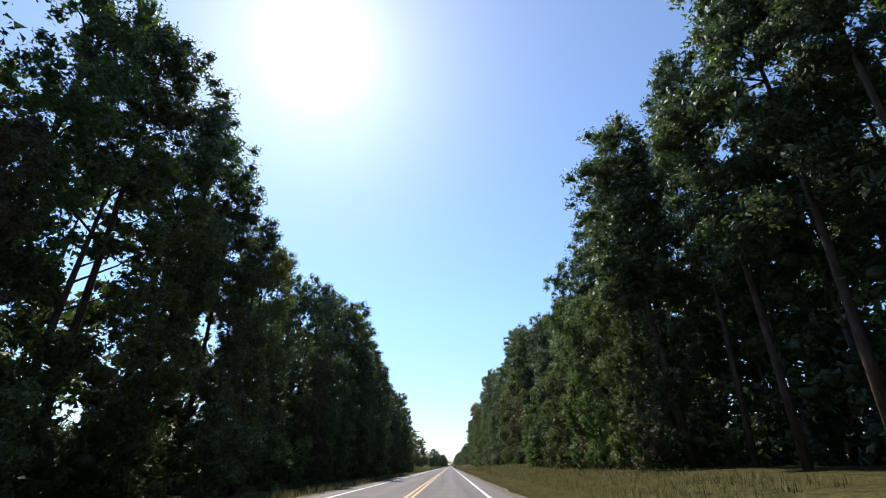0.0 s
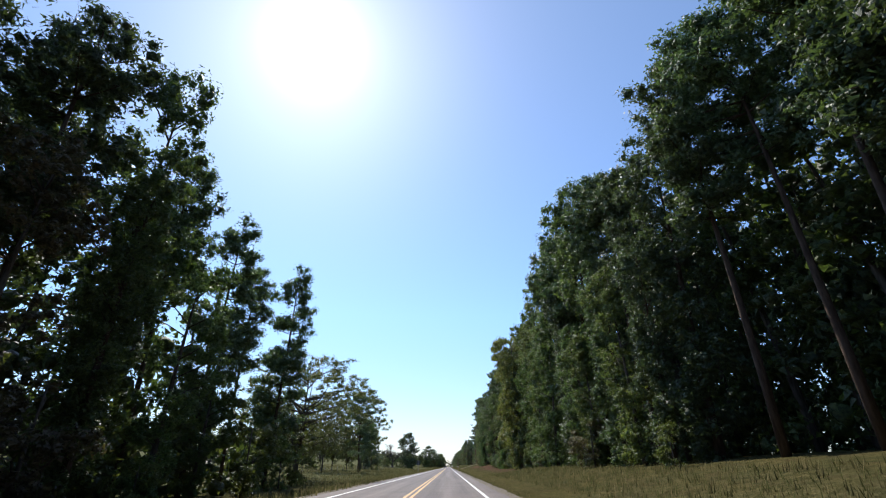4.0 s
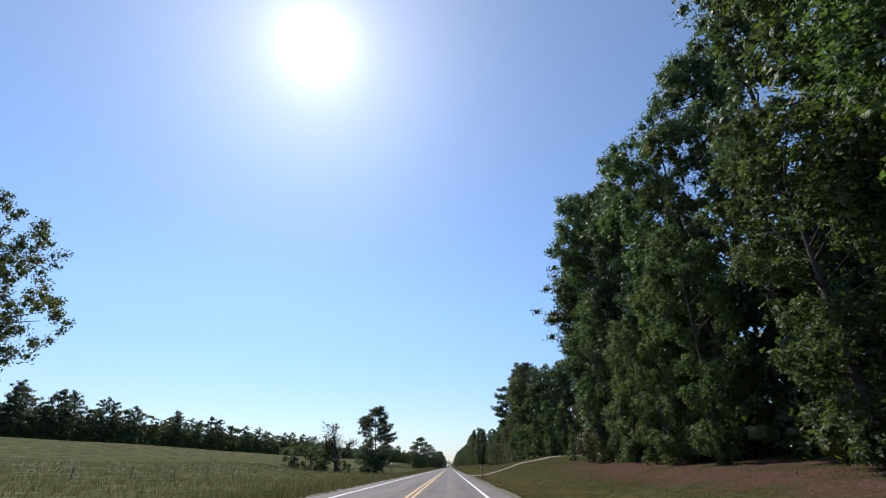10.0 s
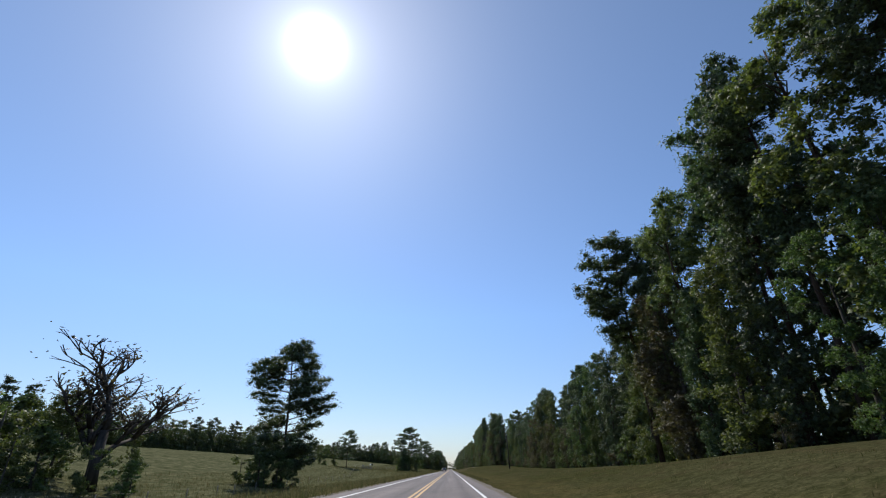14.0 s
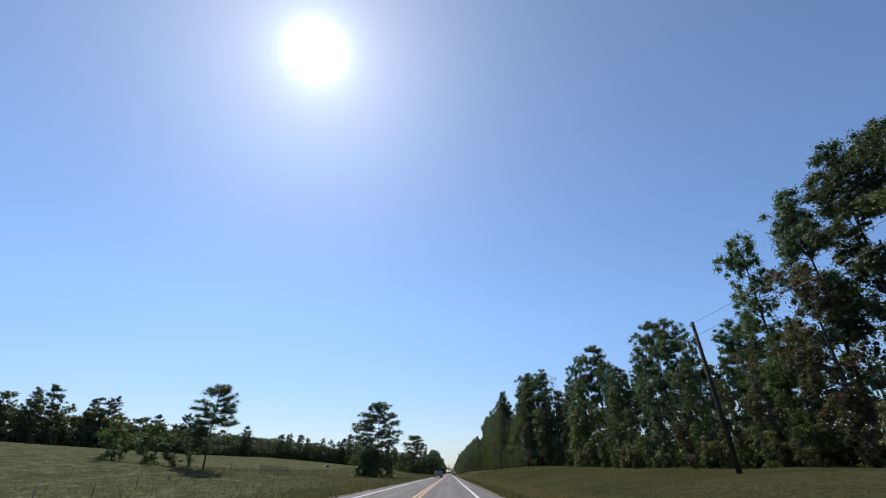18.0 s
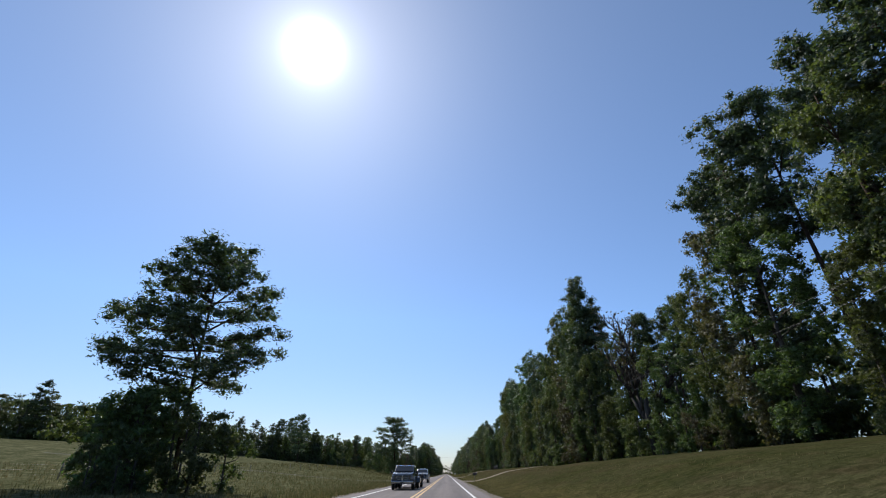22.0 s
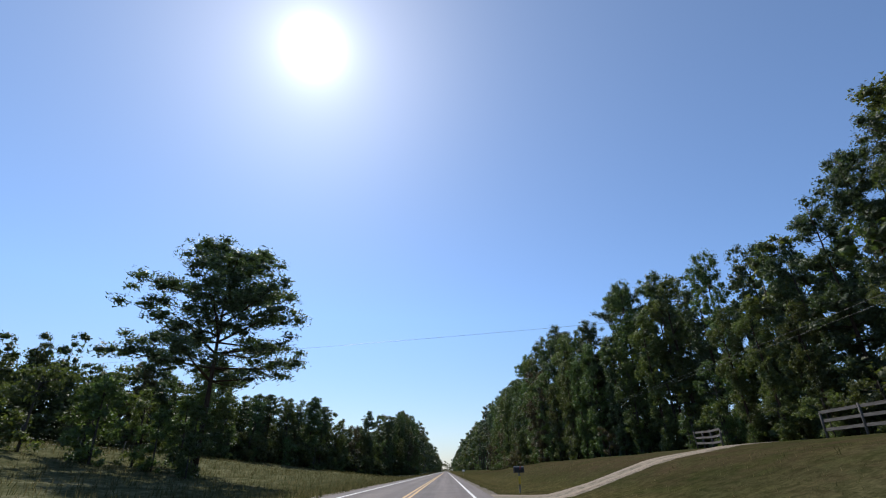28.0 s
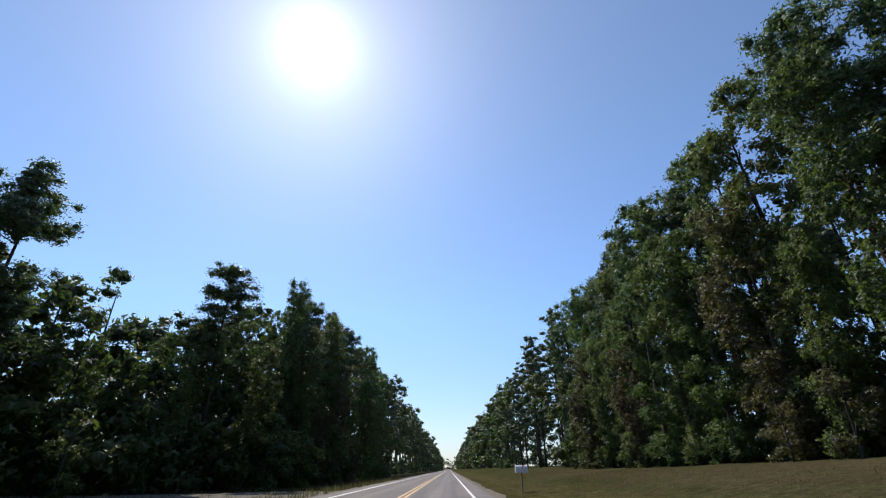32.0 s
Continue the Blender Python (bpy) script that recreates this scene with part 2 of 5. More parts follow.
WHITE_PAINT = plain_material("white_road_paint", (0.55, 0.54, 0.5), (0.8, 0.79, 0.76), 6.0, 0.6)
YELLOW_PAINT = plain_material("yellow_road_paint", (0.46, 0.26, 0.05), (0.66, 0.40, 0.12), 6.0, 0.6)
DIRT_PALE = plain_material("sandy_gravel", (0.07, 0.057, 0.04), (0.165, 0.132, 0.092), 7.0, 1.0, relief=0.8)
DIRT = plain_material("packed_dirt", (0.07, 0.06, 0.04), (0.15, 0.125, 0.09), 9.0, 1.0, relief=0.8)
TRACK = plain_material("worn_track", (0.05, 0.05, 0.027), (0.105, 0.096, 0.053), 5.0, 1.0, relief=0.8)
GRAVEL = plain_material("pale_gravel", (0.15, 0.118, 0.085), (0.36, 0.29, 0.215), 11.0, 1.0, relief=0.9)
GRAVEL_GRASSY = plain_material("gravel_with_grass", (0.07, 0.062, 0.035), (0.29, 0.235, 0.17), 2.6, 1.0, relief=0.9)
WOOD_GREY = plain_material("weathered_timber", (0.16, 0.13, 0.1), (0.33, 0.29, 0.24), 5.0, 0.85, relief=0.5, stretch=(4, 4, 0.5))
FENCE_WOOD = plain_material("old_fence_boards", (0.06, 0.052, 0.045), (0.15, 0.135, 0.12), 5.0, 0.9, relief=0.5, stretch=(0.5, 4, 4))
# dull finish; the grey is set dark for the shade on the sign's back
SIGN_BACK = plain_material("dull_shaded_sign_metal", (0.05, 0.055, 0.06), (0.09, 0.095, 0.1), 3.0, 0.75)
POLE_WOOD = plain_material("creosote_pole", (0.02, 0.015, 0.012), (0.055, 0.042, 0.033), 4.0, 0.85, relief=0.5, stretch=(4, 4, 0.4))
GALV = plain_material("galvanised_steel", (0.32, 0.33, 0.34), (0.5, 0.51, 0.52), 8.0, 0.45, 0.8)
BLACK_METAL = plain_material("black_painted_metal", (0.012, 0.012, 0.013), (0.03, 0.03, 0.032), 8.0, 0.4)
WHITE_METAL = plain_material("white_painted_metal", (0.62, 0.62, 0.6), (0.8, 0.8, 0.78), 5.0, 0.4)
WIRE = plain_material("dark_cable", (0.02, 0.02, 0.02), (0.04, 0.04, 0.04), 5.0, 0.5)


# ---------------------------------------------------------------- mesh helpers
def mesh_of(name, verts, faces, mats, smooth=False):
    me = bpy.data.meshes.new(name)
    me.from_pydata([tuple(v) for v in verts], [], [tuple(f) for f in faces])
    for m in (mats if isinstance(mats, (list, tuple)) else [mats]):
        me.materials.append(m)
    if smooth:
        me.shade_smooth()
    return me


def part(name, source, mat, parent=None, label=""):
    """One mesh object from a bmesh or a mesh, under parent."""
    if isinstance(source, bmesh.types.BMesh):
        me = bpy.data.meshes.new(name)
        source.to_mesh(me)
        source.free()
        me.materials.append(mat)
    else:
        me = source
    ob = new(name, me)
    if parent:
        ob.parent = parent
    return tagged(ob, label) if label else ob


def box(bm, cx, cy, cz, sx, sy, sz, bevel=0.0, turn=0.0):
    """A box given by its middle and sizes, with rounded edges, into bm."""
    made = bmesh.ops.create_cube(bm, size=1, matrix=pose(cx, cy, cz, 0, 0, turn) @ Matrix.Diagonal((sx, sy, sz, 1)))
    if bevel:
        edges = list({e for v in made["verts"] for e in v.link_edges})
        bmesh.ops.bevel(bm, geom=edges, offset=bevel, segments=2, affect="EDGES", profile=0.5)


def tubes(lines, sides=6):
    """Tapered tubes along lines of (points, first radius, last radius)."""
    verts, faces = [], []
    for pts, r0, r1 in lines:
        pts = [Vector(q) for q in pts]
        base, n = len(verts), len(pts)
        for i, q in enumerate(pts):
            d = (pts[min(i + 1, n - 1)] - pts[max(i - 1, 0)]).normalized()
            u = d.cross(Vector((0.31, 0.94, 0.12))).normalized()
            w = d.cross(u)
            r = r0 + (r1 - r0) * i / (n - 1)
            for k in range(sides):
                a = 2 * math.pi * k / sides
                verts.append(q + u * (r * math.cos(a)) + w * (r * math.sin(a)))
        for i in range(n - 1):
            for k in range(sides):
                a, b = base + i * sides + k, base + i * sides + (k + 1) % sides
                faces.append((a, b, b + sides, a + sides))
        faces.append(tuple(base + k for k in reversed(range(sides))))
        faces.append(tuple(base + (n - 1) * sides + k for k in range(sides)))
    return verts, faces


def ball(level):
    """The corners and faces of a rounded lump, to be bent out of shape."""
    bm = bmesh.new()
    bmesh.ops.create_icosphere(bm, subdivisions=level, radius=1.0)
    v = np.array([q.co[:] for q in bm.verts])
    f = np.array([[q.index for q in p.verts] for p in bm.faces])
    bm.free()
    return v, f


LUMP = ball(1)


def leaves(rng, centres, radii, per, size, slim=0.55, flat=0.75, puff=0.7, lift=0.1, core=0.5):
    """Clumps of foliage round the centres: an uneven lump each, fringed with small three-cornered leaves. puff: the share
    of leaves that lies along the clump's skin; core: the lump's share of the radius."""
    C, R = np.repeat(np.asarray(centres, float), per, 0), np.repeat(np.asarray(radii, float), per)[:, None]
    n = len(C)
    d = rng.normal(size=(n, 3))
    d /= np.linalg.norm(d, axis=1)[:, None]
    c = C + d * R * (0.85 * core + (1.0 - 0.85 * core) * rng.random((n, 1))) * (1, 1, flat)
    skin = (rng.random((n, 1)) < puff).astype(float)
    nor = d + rng.normal(size=(n, 3)) * 0.38 + (0, 0, 0.15)
    wild = rng.normal(size=(n, 3)) * 0.6 + d + (0, 0, lift)
    a = skin * np.cross(nor, rng.normal(size=(n, 3))) + (1 - skin) * wild
    a /= np.linalg.norm(a, axis=1)[:, None] + 1e-9
    b = skin * np.cross(a, nor) + (1 - skin) * np.cross(a, rng.normal(size=(n, 3)))
    b /= np.linalg.norm(b, axis=1)[:, None] + 1e-9
    L = size * rng.uniform(0.6, 1.35, (n, 1))
    W = L * slim
    v = np.stack([c - a * L * 0.4 - b * W * 0.5, c - a * L * 0.4 + b * W * 0.5, c + a * L * 0.6], 1).reshape(-1, 3)
    f = np.arange(3 * n).reshape(n, 3)
    lv, lf = LUMP
    C2, R2 = np.asarray(centres, float), np.asarray(radii, float)
    m, k = len(C2), len(lv)
    turn = rng.uniform(0, 6.28, m)
    co, si = np.cos(turn)[:, None], np.sin(turn)[:, None]
    x, y = lv[None, :, 0] * co - lv[None, :, 1] * si, lv[None, :, 0] * si + lv[None, :, 1] * co
    shape = np.stack([x, y, np.repeat(lv[None, :, 2], m, 0)], 2)
    shape = shape * (1 + rng.normal(size=(m, k, 1)) * 0.22) * (core * R2[:, None, None]) * rng.uniform(0.85, 1.15, (m, 1, 3)) * (1, 1, flat)
    v2 = (shape + C2[:, None, :]).reshape(-1, 3)
    f2 = (lf[None] + (np.arange(m) * k)[:, None, None]).reshape(-1, 3) + 3 * n
    return np.concatenate([v, v2]), np.concatenate([f, f2])


def leaf_mesh(name, v, f, mat):
    me = bpy.data.meshes.new(name)
    me.vertices.add(len(v))
    me.vertices.foreach_set("co", np.asarray(v, np.float32).ravel())
    me.loops.add(f.size)
    me.loops.foreach_set("vertex_index", f.astype(np.int32).ravel())
    me.polygons.add(len(f))
    me.polygons.foreach_set("loop_start", np.arange(0, f.size, 3, dtype=np.int32))
    me.update(calc_edges=True)
    me.materials.append(mat)
    return me


# ---------------------------------------------------------------- the ground
def edge_right(y):
    """Where the wood on the right begins."""
    return float(np.interp(y, [-40, 322, 347, 354, 362, 392, 397, 412, 425, 456, 464, 638, 646, 690, 715, 790, 825, 840, 862, 890, 930, 1300],
                           [14.1, 14.1, 15.5, 22, 29, 29, 24.7, 22.2, 20.0, 21.0, 26.4, 26.4, 22.6, 21.3, 19.6, 20.0, 23, 26.4, 26.4, 19.6, 17.9, 17.0]))


# how tall the wood stands along the road, stretch by stretch
TOPS_START = {-40: 29, 20: 29.5, 34: 26.5, 42: 27.5, 50: 28.5, 59: 24.5, 66: 23.6, 77: 27, 88: 24, 99: 30.5, 110: 30.5, 114: 22, 119: 27,
              129: 29.5, 136: 27, 150: 27, 161: 32, 171: 34, 187: 30, 205: 25, 211: 29.5, 222: 30.5, 230: 23, 237: 26}
TOPS_BANK = {252: 31.5, 264: 28, 279: 27.5, 286: 23, 294: 25.5, 302: 29, 310: 28.5, 319: 25, 332: 30, 342: 28, 350: 25, 391: 24.5, 397: 24.5,
             403: 22.5, 410: 24.0, 418: 26, 424: 28.5, 431: 30.5, 437: 29.5, 441: 25, 446: 26}
TOPS_VERGE = {457: 26.5, 464: 20.5, 470: 20.5, 479: 23, 492: 22.5, 510: 21, 527: 19.5, 532: 20, 540: 22.5, 549: 23.5, 560: 21, 564: 15.5,
              573: 16.5, 582: 20.3, 588: 20.5, 592: 16, 601: 17.3, 608: 20.5, 612: 24.5, 616: 24.5, 619: 19.3, 631: 20.5, 634: 15.5, 640: 15.5,
              644: 25, 652: 27, 672: 28, 676: 18.5, 685: 17.2, 696: 16.7, 702: 18}
TOPS_END = {706: 27.5, 717: 29, 720: 26.5, 724: 23.5, 740: 22, 745: 27.5, 756: 30, 759: 23.5, 766: 22.5, 777: 23.5, 786: 28, 797: 29.5,
            811: 29.5, 822: 23, 847: 18.5, 862: 22.5, 873: 26, 879: 24, 885: 21.3, 897: 25.3, 908: 26.3, 919: 27.5, 927: 22.5, 935: 22.3,
            953: 25.5, 983: 26, 1300: 26}
TOPS_RIGHT = {**TOPS_START, **TOPS_BANK, **TOPS_VERGE, **TOPS_END}
TOPS_LEFT = {-30: 23, 13: 22, 19: 25, 24: 20, 32: 18.5, 41: 18.5, 45: 22.5, 52: 20, 60: 24.5, 67: 25.5, 74: 21, 82: 21.5, 87: 19, 92: 20, 99: 17.5,
             103: 22, 108: 17, 114: 18, 123: 20.5, 134: 20.5, 140: 18.5, 146: 17, 152: 15.5, 972: 20, 996: 22.5, 1040: 23}


def tall_right(y):
    """How tall the trees there stand over their feet."""
    return float(np.interp(y, list(TOPS_RIGHT), list(TOPS_RIGHT.values()))) - 1.3


def tall_left(y):
    return float(np.interp(y, list(TOPS_LEFT), list(TOPS_LEFT.values())))


def height(x, y):
    """The lie of the land."""
    if x > 0:
        z = float(np.interp(x, [0, 2.9, 4.2, 6.0, 8.5, 12.0, 17.0, 23.0, 51.0, 340.0],
                            [-0.1, -0.06, -0.14, 0.0, 0.62, 1.68, 2.48, 3.0, 3.8, 6.2]))
    else:
        z = float(np.interp(-x, [0, 6.4, 8.4, 10.5, 17.0, 29.0, 51.0, 94.0, 170.0, 425.0],
                            [-0.1, -0.06, -0.28, -0.25, -0.15, 0.15, 2.0, 5.8, 8.6, 12.0]))
    if x > 4.5:
        z = -0.2 + (z + 0.2) * float(np.interp(y, [0, 50, 100, 150, 250, 266, 277, 281, 286, 294, 340, 385, 425, 455, 566, 610, 650, 900, 945, 1000],
                                                [0.5, 0.5, 0.8, 0.7, 0.42, 0.85, 1.0, 0.82, 0.58, 0.72, 0.85, 1.12, 0.95, 0.55, 0.5, 0.8, 1.0, 1.0, 0.65, 0.65]))
    elif x < -10.2:
        # a hollow in the pasture
        z -= 1.7 * float(np.interp(-x, [12, 22, 42, 75], [0, 1, 1, 0]) * np.interp(y, [395, 445, 545, 600], [0, 1, 1, 0]))
        z = -0.2 + (z + 0.2) * float(np.interp(y, [0, 150, 300, 420], [0.6, 0.8, 1.0, 1.25]))
        # and a rise towards its far end
        z += 2.0 * float(np.interp(-x, [13, 34], [0, 1]) * np.interp(y, [690, 790, 870, 915, 955], [0, 0.9, 1, 0.9, 0.2]))
    far = min(1.0, max(0.0, abs(x + 1.8) - 5.5) / 12.0)
    return z + far * (0.35 * noise.noise((x * 0.05, y * 0.03, 0.3)) + 0.12 * noise.noise((x * 0.25, y * 0.2, 4.0)))


def ground_sheet():
    xs = [-3000, -1200, -600, -400, -300, -230, -180, -150, -125, -105, -90, -76, -64, -54, -46, -39, -33, -28, -24, -21, -18.5,
          -16, -14, -12, -10.5, -9, -8, -7, -6.4, -4, -1, 1.5, 2.9, 3.7, 4.5, 5.5, 6.5, 7.5, 8.7, 10, 11.3, 12.6, 14, 15.5, 17, 19, 21,
          23.5, 27, 32, 40, 52, 70, 100, 160, 300, 600, 1200, 3000]
    ys = [-400, -120, -60] + [-40 + 3.0 * k for k in range(400)] + [1200, 1300, 1450, 1700, 2100, 2700, 3500, 4500]
    verts = [(x, y, height(x, y)) for y in ys for x in xs]
    n = len(xs)
    faces = [(j * n + i, j * n + i + 1, (j + 1) * n + i + 1, (j + 1) * n + i) for j in range(len(ys) - 1) for i in range(n - 1)]
    ob = new("ground", mesh_of("ground", verts, faces, GROUND, True))
    return tagged(ob, "dry roadside grass and open pasture with red clay", "ground", kind="structure")


ground_sheet()


def strip(name, x0, x1, z, y0, y1, mat, label, category, wave=0.0, step=4.0, thick=0.05):
    """A long flat strip of the road with its own thickness and slightly ragged edges."""
    verts, faces = [], []
    n = int((y1 - y0) / step)
    for k in range(n + 1):
        y = y0 + (y1 - y0) * k / n
        e0 = wave * noise.noise((y * 0.35, x0, 1.0))
        e1 = wave * noise.noise((y * 0.35, x1, 7.0))
        verts += [(x0 + e0, y, z - thick), (x0 + e0, y, z), (x1 + e1, y, z), (x1 + e1, y, z - thick)]
    for k in range(n):
        a = 4 * k
        faces += [(a, a + 1, a + 5, a + 4)[::-1], (a + 1, a + 2, a + 6, a + 5), (a + 2, a + 3, a + 7, a + 6)]
    return tagged(new(name, mesh_of(name, verts, faces, mat)), label, category, kind="structure")


strip("road", -6.35, 2.75, 0.0, -60, 2004, ASPHALT, "worn grey two-lane asphalt road", "road", 0.12, 3.0, 0.15)
strip("shoulder", 2.6, 3.35, -0.012, -60, 2004, DIRT_PALE, "narrow strip of sandy gravel beside the asphalt", "road shoulder", 0.3, 1.5, 0.12)
strip("shoulder", -6.95, -6.2, -0.012, -60, 2004, DIRT_PALE, "narrow strip of sandy gravel beside the asphalt", "road shoulder", 0.3, 1.5, 0.12)
strip("edge_line", 1.64, 1.80, 0.006, -60, 2000, WHITE_PAINT, "solid white edge line on asphalt", "road marking", 0.015, 3.0, 0.005)
strip("edge_line", -5.44, -5.28, 0.006, -60, 2000, WHITE_PAINT, "solid white edge line on asphalt", "road marking", 0.015, 3.0, 0.005)
for xc in (-1.99, -1.69):
    strip("centre_line", xc - 0.07, xc + 0.07, 0.006, -60, 2000, YELLOW_PAINT, "solid yellow centre line on asphalt", "road marking", 0.01, 3.0, 0.005)


# ---------------------------------------------------------------- trees
def root(name, label, category, group=""):
    return tagged(new(name), label, category, group)


def bend(rng, H, lean=0.03, n=7):
    """The line of a trunk of height H."""
    ph, tx, ty = rng.uniform(0, 6.28), rng.normal() * lean, rng.normal() * lean
    return [(H * s * tx + 0.012 * H * math.sin(3.1 * s + ph) * s, H * s * ty + 0.012 * H * math.cos(2.6 * s + ph) * s, H * s) for s in np.linspace(0, 1, n)]


def on_line(pts, z):
    zs = [q[2] for q in pts]
    return np.array([np.interp(z, zs, [q[j] for q in pts]) for j in range(3)])


def make_pine(seed, H, low, reach, whorls, tuft, per, size, name="pine", label="tall loblolly pine with dark green needles", taper=0.62, mat=None, flat_top=0.5, split=False, slim=0.4, thick=1.0, flat=0.72, core=0.42):
    rng = np.random.default_rng(seed)
    r = root(name, label, "tree")
    line = bend(rng, H)
    tv, tf = tubes([(line, 0.0075 * H + 0.03, 0.03)], 8)
    part("trunk", mesh_of("trunk", tv, tf, BARK_PINE, True), None, r)
    limbs, C, R = [], [], []
    side = rng.uniform(0.72, 1.2, 7)
    for k in range(whorls):
        s = (k + rng.uniform(0, 0.8)) / whorls
        z = H * (low + (1 - low) * s * 0.97)
        dome = 0.62 + 0.38 * s / 0.35 if s < 0.35 else math.sqrt(max(0.0, 1 - ((s - 0.35) / 0.66) ** 2))
        cone = (1 - s) ** taper
        prof = reach * (flat_top * dome + (1 - flat_top) * cone)
        for b in range(rng.integers(3, 5)):
            az = rng.uniform(0, 6.28)
            ln = max(0.6, prof * rng.uniform(0.6, 1.0) * np.interp((az + 2.0 * s) % 6.283, np.linspace(0, 6.283, 7), side))
            p0 = on_line(line, z)
            up = rng.uniform(0.0, 0.3) + 0.55 * s * s
            d = np.array([math.cos(az), math.sin(az), 0])
            p1 = p0 + d * ln * 0.5 + (0, 0, ln * up * 0.35)
            p2 = p0 + d * ln + (0, 0, ln * up * 0.9)
            limbs.append(([p0, p1, p2], 0.035 + 0.012 * ln, 0.015))
            # a pad of tufts at the limb's end and a few along it
            m = max(2, int(thick * (1.6 + ln * 0.75)))
            across = np.array([-d[1], d[0], 0])
            for j in range(m):
                q = 1.0 - 0.7 * (j / m) ** 1.1
                spread = tuft * (0.35 + 0.75 * q)
                c = p0 + (p2 - p0) * q + across * rng.normal() * spread * 0.7 + d * rng.normal() * 0.25 * tuft + (0, 0, rng.normal() * 0.28 * tuft + 0.15 * tuft)
                C.append(c)
                R.append(tuft * rng.uniform(0.6, 1.15))
    for _ in range(3):
        C.append(np.array(line[-1]) + rng.normal(size=3) * 0.4 * tuft)
        R.append(tuft * 0.9)
    if split:
        for one in limbs:
            lv, lf = tubes([one], 5)
            part("limb", mesh_of("limb", lv, lf, BARK_PINE, True), None, r)
    else:
        lv, lf = tubes(limbs, 3)
        tagged(part("branching", mesh_of("branching", lv, lf, BARK_PINE, True), None, r), kind="stuff")
    v, f = leaves(rng, C, R, per, size, slim, flat, 0.75, 0.25, core)
    part("crown", leaf_mesh("crown", v, f, mat or LEAF_PINE), None, r)
    return r


def make_broadleaf(seed, H, low, reach, clumps, clump, per, size, mat, name="broadleaf_tree", label="dense green broadleaf tree at the wood's edge",
                   top=0.55, limbs_n=26, bark=None, lean=0.03, inner=0.4, forks=1, open_side=0.0, split=False, hang=0.85, lobed=7, spread=1.0, core=0.5):
    rng = np.random.default_rng(seed)
    r = root(name, label, "tree")
    line = bend(rng, H * 0.94, lean)
    stems = [(line, 0.010 * H + 0.04, 0.03)]
    for _ in range(forks - 1):
        az, z0 = rng.uniform(0, 6.28), H * rng.uniform(0.12, 0.3)
        p0, d = on_line(line, z0), np.array([math.cos(az), math.sin(az), 0]) * reach
        stems.append(([p0, p0 + d * 0.3 + (0, 0, H * 0.2), p0 + d * 0.6 + (0, 0, H * 0.52)], 0.010 * H, 0.03))
    tv, tf = tubes(stems, 8)
    part("trunk", mesh_of("trunk", tv, tf, bark or BARK_GREY, True), None, r)
    C, R, heads = [], [], []
    lobes = rng.uniform(0.72, 1.15, 9)
    boughs = max(1, clumps // lobed)
    for k in range(boughs):
        s = (k + rng.random()) / boughs
        z = H * (low + (1 - low) * s)
        e = (s / top) ** 0.5 if s < top else math.sqrt(max(0.0, 1 - ((s - top) / (1 - top)) ** 2))
        az = rng.uniform(0, 6.28) if rng.random() >= open_side else (3.93 + rng.normal() * 0.95) % 6.283
        lobe = np.interp((az / 6.283 * 8 + 2.3 * s) % 8, range(9), lobes)
        rad = max(0.0, reach * (0.3 + 0.7 * e) * lobe * (inner + (1 - inner) * math.sqrt(rng.random())) - clump * 0.9)
        big = clump * rng.uniform(0.9, 1.5) * min(1.0, 0.55 + 1.4 * e)
        p0 = on_line(line, min(z, H * 0.93))
        head = p0 + (rad * math.cos(az), rad * math.sin(az), max(0, min(z, H - big) - H * 0.93))
        heads.append(head)
        # each bough ends in a rounded head of clumps, fuller on its upper side
        for _ in range(lobed):
            d = rng.normal(size=3) + (0.25 * math.cos(az), 0.25 * math.sin(az), 0.35)
            d /= np.linalg.norm(d)
            C.append(head + d * big * spread * rng.uniform(0.55, 1.0) * (1, 1, hang))
            R.append(clump * rng.uniform(0.5, 0.95))
    limbs = []
    for k in rng.choice(len(heads), min(limbs_n, len(heads)), replace=False):
        c = heads[k]
        p0 = on_line(line, max(H * 0.1, min(c[2] - 0.35 * np.hypot(c[0], c[1]) - 0.5, H * 0.85)))
        mid = (p0 + c) / 2 + rng.normal(size=3) * 0.3 + (0, 0, 0.2)
        limbs.append(([p0, mid, c], 0.03 + 0.016 * np.linalg.norm(c - p0), 0.02))
    if split:
        for one in limbs:
            lv, lf = tubes([one], 5)
            part("limb", mesh_of("limb", lv, lf, bark or BARK_GREY, True), None, r)
    else:
        lv, lf = tubes(limbs, 3)
        tagged(part("branching", mesh_of("branching", lv, lf, bark or BARK_GREY, True), None, r), kind="stuff")
    v, f = leaves(rng, C, R, per, size, 0.7, hang, 0.8, 0.1, core)
    part("crown", leaf_mesh("crown", v, f, mat), None, r)
    return r


